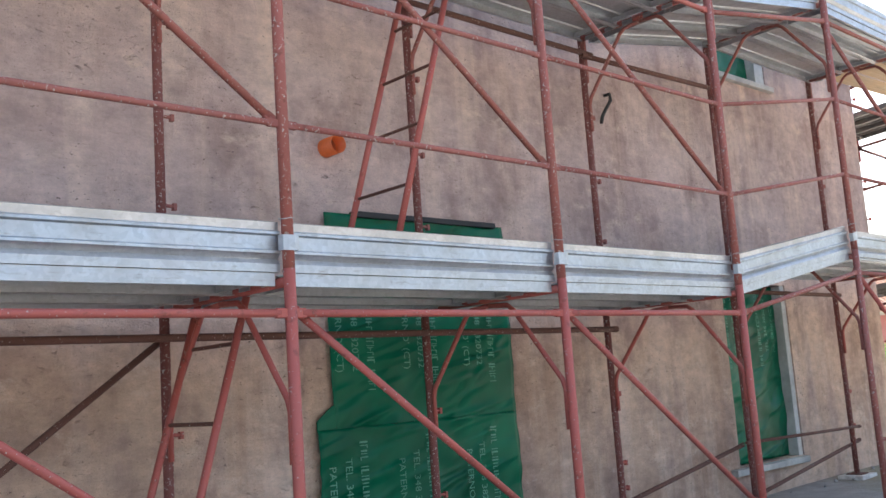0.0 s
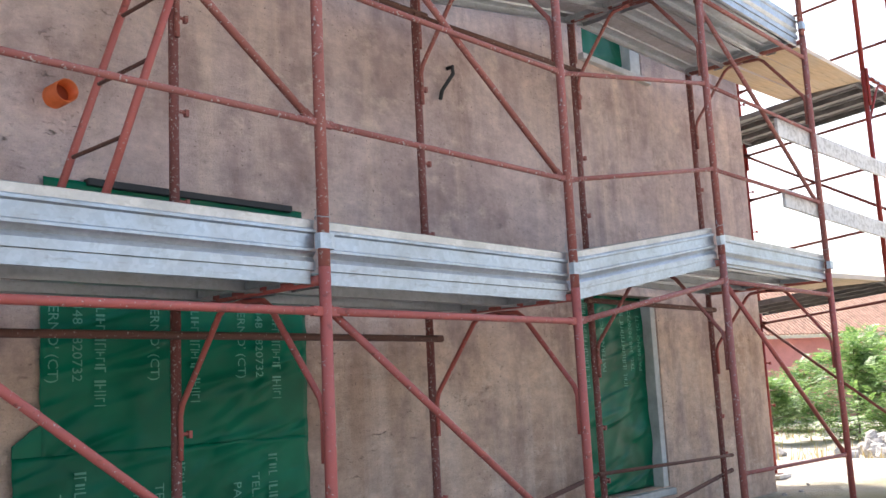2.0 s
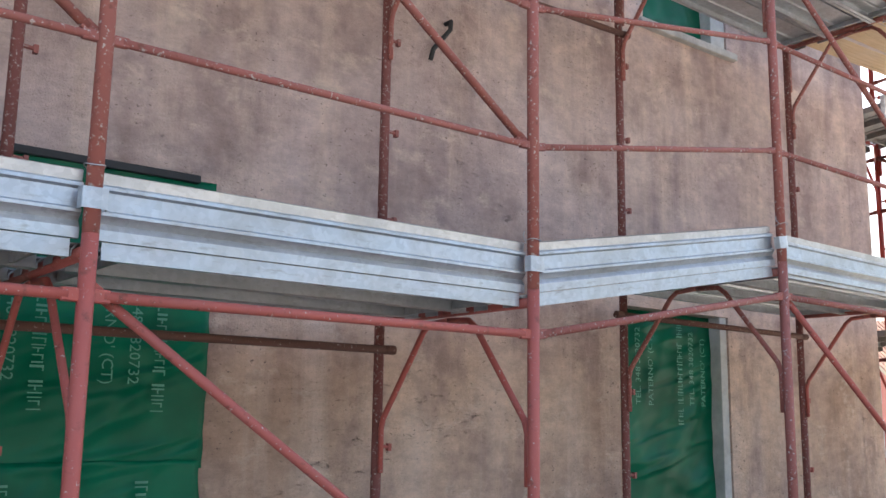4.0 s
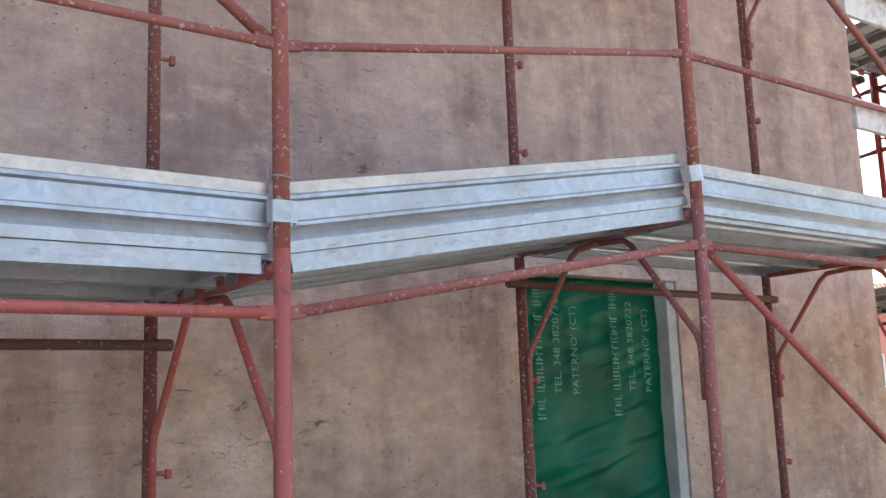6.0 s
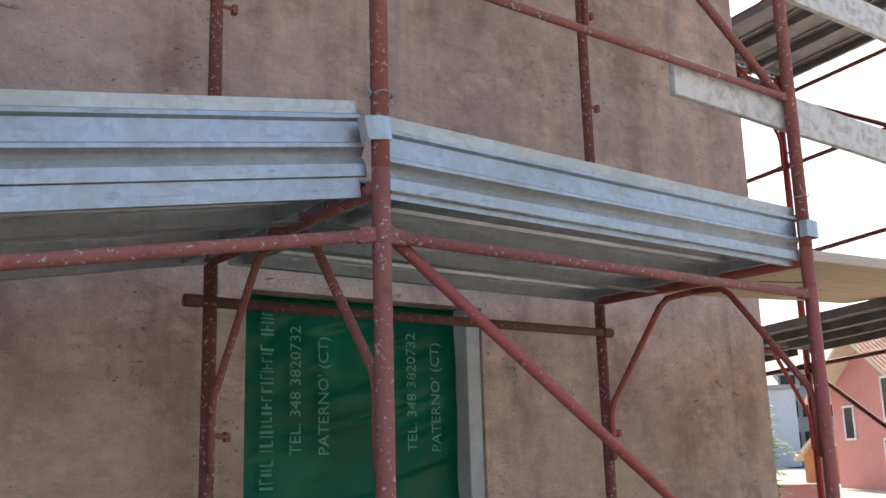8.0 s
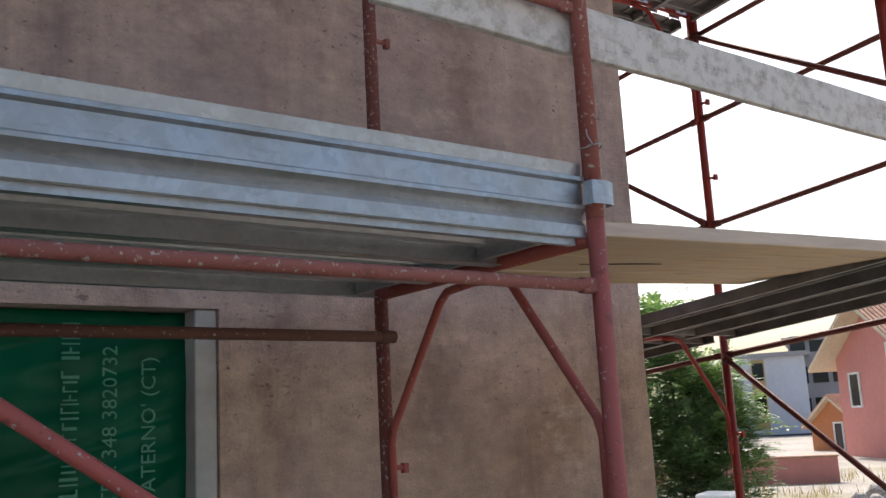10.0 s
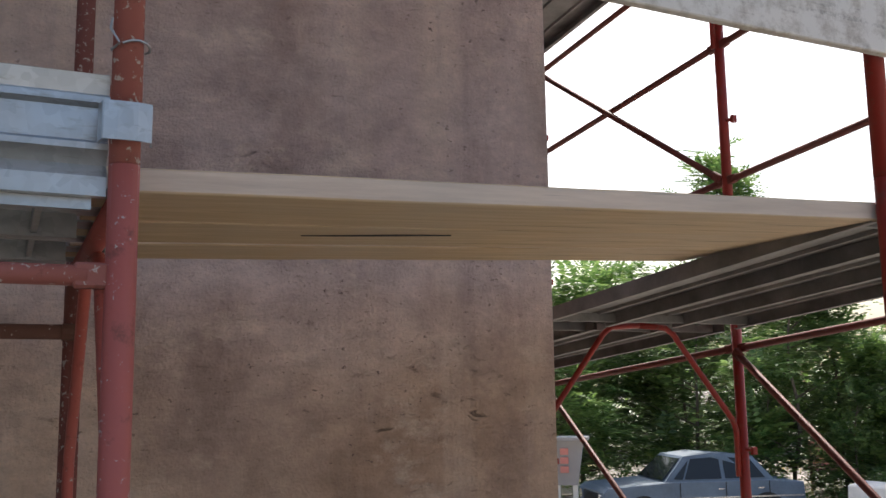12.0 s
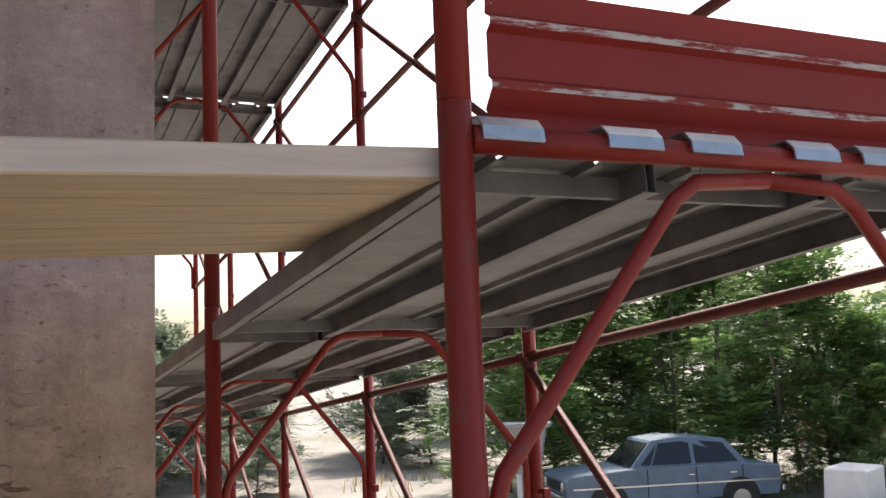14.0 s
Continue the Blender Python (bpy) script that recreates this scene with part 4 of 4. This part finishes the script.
def build_distance():
    gabled_house(52.6, 21.6, -120, 7.2, 16, 5.0, 2.4, PINK, "two-storey pink house with overhanging tiled roof", ((1.6, 4.4, 0.8, 1.9), (1.5, 1.7, 1.1, 1.6), (-2.0, 3.4, 0.8, 1.5)), 0.9)
    gabled_house(60.0, 28.8, -99, 3.4, 6, 1.7, 1.4, ORANGE_WALL, "small orange house with steep gable", ((0.3, 1.0, 0.5, 1.4),), 0.35)
    gabled_house(61.0, 26.4, -99, 3.4, 6, 1.7, 1.4, ORANGE_WALL, "small orange house with steep gable", ((0.3, 1.0, 0.5, 1.4),), 0.35)
    block_building(86.9, 51.9, -55, 6.4, 14, 7.1, WHITE_WALL, "tall pale blue-white apartment block", (-1.6, -0.4), 0, 2)
    block_building(94.5, 49.4, -58, 9, 14, 8.7, GREY_WALL, "grey apartment block with balconies", None, 5, 3)
    block_building(75.0, 51.0, -50, 6, 10, 5.0, GREY_WALL, "low grey building with balconies", None, 3, 2)

    # a low pink boundary wall with a tiled coping
    p, q = Vector((39.5, 15.8, ground_z(39.5, 15.8) - 0.1)), Vector((35.5, 21.0, ground_z(35.5, 21.0) - 0.1))
    t = thing("garden_wall", "low pink rendered boundary wall with clay coping", "wall", along(p, q))
    n = (q - p).length
    bm = bm_new()
    box(bm, (0, -0.12, 0), (n, 0.12, 0.95), 0.01)
    part("wall", bm, PINK, t)
    bm = bm_new()
    box(bm, (-0.05, -0.18, 0.953), (n + 0.05, 0.18, 1.02), 0.02)
    part("coping", bm, TILE, t, "clay tile coping")


build_distance()


def build_car():
    """An old saloon car, nose towards local +x, 4.05 long."""
    t = thing("car", "old pale blue saloon car, dusty and parked under trees", "car", Matrix.Translation((24.0, 12.7, ground_z(24.0, 12.7))) @ pose(0, 0, 0, 0, 0, 164))
    low = [(-1.95, 0.35), (-2.02, 0.55), (-2.0, 0.86), (-1.3, 0.92), (0.75, 0.92), (1.9, 0.84), (2.02, 0.76), (2.0, 0.42), (1.95, 0.32)]
    bm = bm_new()
    rings = []
    for y, k in ((-0.80, 0.96), (-0.78, 1.0), (0.78, 1.0), (0.80, 0.96)):
        rings.append([bm.verts.new((x * (1 if abs(y) < 0.79 else 0.99), y, 0.55 + (z - 0.55) * k)) for x, z in low])
    for a, b in zip(rings, rings[1:]):
        for i in range(len(low)):
            bm.faces.new((a[i], a[(i + 1) % len(low)], b[(i + 1) % len(low)], b[i]))
    bm.faces.new(rings[0])
    bm.faces.new(rings[-1][::-1])
    bmesh.ops.bevel(bm, geom=[e for e in bm.edges if e.calc_face_angle(0) > 0.5], offset=0.025, segments=2, affect="EDGES")
    body = part("body", bm, CARBLUE, t, smooth=False)
    cab = [(-1.42, 0.90, 0.76), (-1.05, 1.36, 0.60), (-0.2, 1.43, 0.61), (0.35, 1.38, 0.60), (0.82, 0.90, 0.76)]
    bm = bm_new()
    L = [bm.verts.new((x, -w, z)) for x, z, w in cab]
    Rr = [bm.verts.new((x, w, z)) for x, z, w in cab]
    for i in range(4):
        bm.faces.new((L[i], L[i + 1], Rr[i + 1], Rr[i]))
    bm.faces.new(L)
    bm.faces.new(Rr[::-1])
    bm.faces.new((L[0], Rr[0], Rr[4], L[4]))
    bmesh.ops.bevel(bm, geom=[e for e in bm.edges if e.calc_face_angle(0) > 0.3], offset=0.03, segments=2, affect="EDGES")
    part("cabin", bm, CARBLUE, t)
    for e in (-1, 1):
        for quad in (((-1.22, 0.96), (-0.98, 1.30), (-0.42, 1.36), (-0.42, 0.96)), ((-0.34, 0.96), (-0.34, 1.36), (0.22, 1.33), (0.40, 0.96)), ((0.44, 0.96), (0.28, 1.30), (0.62, 0.97))):
            bm = bm_new()
            a = [bm.verts.new((x, e * (0.775 - (z - 0.9) * 0.33), z)) for x, z in quad]
            b = [bm.verts.new((x, e * (0.755 - (z - 0.9) * 0.33), z)) for x, z in quad]
            bm.faces.new(a)
            bm.faces.new(b[::-1])
            for i in range(len(quad)):
                bm.faces.new((a[i], a[(i + 1) % len(quad)], b[(i + 1) % len(quad)], b[i]))
            part("side_window", bm, GLASS, t)
    for pts in (((0.80, 0.95), (0.40, 1.34)), ((-1.40, 0.95), (-1.09, 1.32))):
        bm = bm_new()
        (xa, za), (xb, zb) = pts
        e = 0.02 if xa > 0 else -0.02
        q = [(xa + e, -0.66, za), (xa + e, 0.66, za), (xb + e, 0.54, zb), (xb + e, -0.54, zb)]
        a = [bm.verts.new(v) for v in q]
        b = [bm.verts.new((x - e, y, z)) for x, y, z in q]
        bm.faces.new(a)
        bm.faces.new(b[::-1])
        for i in range(4):
            bm.faces.new((a[i], a[(i + 1) % 4], b[(i + 1) % 4], b[i]))
        part("windscreen", bm, GLASS, t)
    for x in (-1.22, 1.25):
        for e in (-1, 1):
            bm = bm_new()
            tube(bm, (x, e * 0.62, 0.30), (x, e * 0.815, 0.30), 0.30, 22)
            wh = part("wheel", bm, DARK, t)
            bm = bm_new()
            tube(bm, (x, e * 0.80, 0.30), (x, e * 0.828, 0.30), 0.17, 18)
            part("hub_cap", bm, CHROME, wh)
    bm = bm_new()
    for k in range(7):
        box(bm, (2.0, -0.45, 0.55 + k * 0.026), (2.035, 0.45, 0.565 + k * 0.026))
    part("grille", bm, DARK, t)
    for e in (-1, 1):
        bm = bm_new()
        tube(bm, (1.97, e * 0.6, 0.64), (2.05, e * 0.6, 0.64), 0.085, 16)
        part("headlight", bm, CHROME, t)
        bm = bm_new()
        box(bm, (-1.98, e * 0.808 - 0.006, 0.60), (1.9, e * 0.808 + 0.006, 0.63))
        part("trim_strip", bm, CHROME, t)
        for x in (-0.40, 0.52, -1.28):
            bm = bm_new()
            box(bm, (x - 0.008, e * 0.806 - 0.004, 0.42), (x + 0.008, e * 0.806 + 0.004, 0.90))
            part("door_gap", bm, DARK, t)
        for x in (-0.30, -1.1):
            bm = bm_new()
            box(bm, (x - 0.06, e * 0.815 - 0.012, 0.76), (x + 0.06, e * 0.815 + 0.012, 0.785), 0.004)
            part("door_handle", bm, CHROME, t)
        for x in (-1.22, 1.25):
            bm = bm_new()
            tube(bm, (x, e * 0.79, 0.33), (x, e * 0.812, 0.33), 0.36, 24)
            part("wheel_arch", bm, DARK, t)
    for x in (2.03, -2.09):
        bm = bm_new()
        box(bm, (x, -0.8, 0.40), (x + 0.07, 0.8, 0.50), 0.02)
        part("bumper", bm, CHROME, t)


build_car()


def build_pillar():
    """A small whitewashed roadside pillar under a grey slab, on two legs."""
    x, y = 21.6, 13.4
    t = thing("pillar", "weathered white roadside pillar with grey slab roof", "pillar", Matrix.Translation((x, y, ground_z(x, y) - 0.02)) @ pose(0, 0, 0, 0, 0, -35))
    for e in (-0.17, 0.17):
        bm = bm_new()
        box(bm, (e - 0.05, -0.06, 0), (e + 0.05, 0.06, 0.9), 0.008)
        part("leg", bm, WHITE, t)
    bm = bm_new()
    lo = [bm.verts.new((a * 0.22, b * 0.14, 0.88)) for a, b in ((-1, -1), (1, -1), (1, 1), (-1, 1))]
    hi = [bm.verts.new((a * 0.36, b * 0.2, 1.72)) for a, b in ((-1, -1), (1, -1), (1, 1), (-1, 1))]
    bm.faces.new(lo[::-1])
    bm.faces.new(hi)
    for i in range(4):
        bm.faces.new((lo[i], lo[(i + 1) % 4], hi[(i + 1) % 4], hi[i]))
    part("body", bm, GREY_WALL, t)
    bm = bm_new()
    box(bm, (-0.46, -0.34, 1.724), (0.46, 0.34, 1.80), 0.012)
    part("roof", bm, GREY_WALL, t, "grey weathered slab")
    for k in range(3):
        bm = bm_new()
        box(bm, (-0.10, -0.215, 1.12 + k * 0.17), (0.06, -0.165, 1.24 + k * 0.17))
        part("patch", bm, PINK, t, "faded pink patch")


build_pillar()


def rock_bm(r, seed, flat=0.7):
    bm = bm_new()
    bmesh.ops.create_icosphere(bm, subdivisions=2, radius=r)
    for v in bm.verts:
        k = 1 + 0.5 * noise.noise(v.co / r * 1.3 + Vector((seed, seed * 2.0, 0)))
        v.co = Vector((v.co.x * k, v.co.y * k * 0.8, v.co.z * k * flat))
    return bm


def build_litter():
    rng = random.Random(5)
    meshes = [mesh_of("stone", rock_bm(1.0, s), RUBBLE) for s in range(5)]

    def pile(x, y, rx, ry, h, count, name, label):
        t = thing(name, label, "rubble", (x, y, ground_z(x, y)), "rubble")
        for k in range(count):
            a, q = rng.uniform(0, math.tau), math.sqrt(rng.random())
            s = rng.uniform(0.08, 0.28)
            o = new("stone", meshes[k % 5])
            o.parent = t
            o.matrix_basis = pose(math.cos(a) * rx * q, math.sin(a) * ry * q, h * (1 - q) * rng.uniform(0.5, 1) + 0.02, rng.uniform(0, 90), rng.uniform(0, 90), rng.uniform(0, 360)) @ Matrix.Diagonal((s, s, s, 1))

    pile(31, 4.6, 3.0, 1.2, 0.7, 70, "rubble_heap", "heap of pale broken stone and concrete")
    pile(29, 8.2, 2.4, 1.2, 0.8, 60, "rubble_heap", "heap of grey broken blocks")
    pile(26.3, 9.2, 1.9, 0.9, 0.35, 60, "rubble_heap", "scattered rubbish and broken stone")
    for k in range(60):
        s = rng.uniform(0.012, 0.045)
        x, y = rng.uniform(9.5, 14.5), rng.uniform(-2.2, -0.1)
        o = new("stone", meshes[k % 5])
        o.matrix_basis = pose(x, y, ground_z(x, y) + s * 0.2, rng.uniform(0, 90), rng.uniform(0, 90), rng.uniform(0, 360)) @ Matrix.Diagonal((s, s, s, 1))
        tagged(o, "small grey stone on the earth", "stone", "loose stones")
    bm = bm_new()
    box(bm, (-0.55, -0.35, 0), (0.55, 0.35, 0.92), 0.03)
    for v in bm.verts:
        if v.co.z > 0.4:
            v.co.x *= 0.86
    ob = part("white_block", bm, WHITE)
    ob.matrix_basis = pose(26.0, 10.0, ground_z(26.0, 10.0) - 0.01, 2, 0, 25)
    tagged(ob, "white dumped box standing on rough ground", "box")
    rng = random.Random(8)
    vs, fs = [], []
    for k in range(5000):
        x, y = rng.uniform(20, 46), rng.uniform(-2, 22)
        if y < 1 + (x - 20) * 0.05 or noise.noise((x * 0.3, y * 0.3, 2)) < 0.0:
            continue
        z = ground_z(x, y) - 0.02
        a = rng.uniform(0, math.tau)
        h, w = rng.uniform(0.15, 0.5), 0.02
        dx, dy = math.cos(a) * w, math.sin(a) * w
        lx, ly = rng.uniform(-0.12, 0.12), rng.uniform(-0.12, 0.12)
        i = len(vs)
        vs += [(x - dx, y - dy, z), (x + dx, y + dy, z), (x + lx, y + ly, z + h)]
        fs.append((i, i + 1, i + 2))
    me = bpy.data.meshes.new("dry_grass")
    me.from_pydata(vs, [], fs)
    me.materials.append(LEAF_DRY)
    tagged(new("dry_grass", me), "sparse dry yellow grass on rough ground", "grass", kind="stuff")


build_litter()
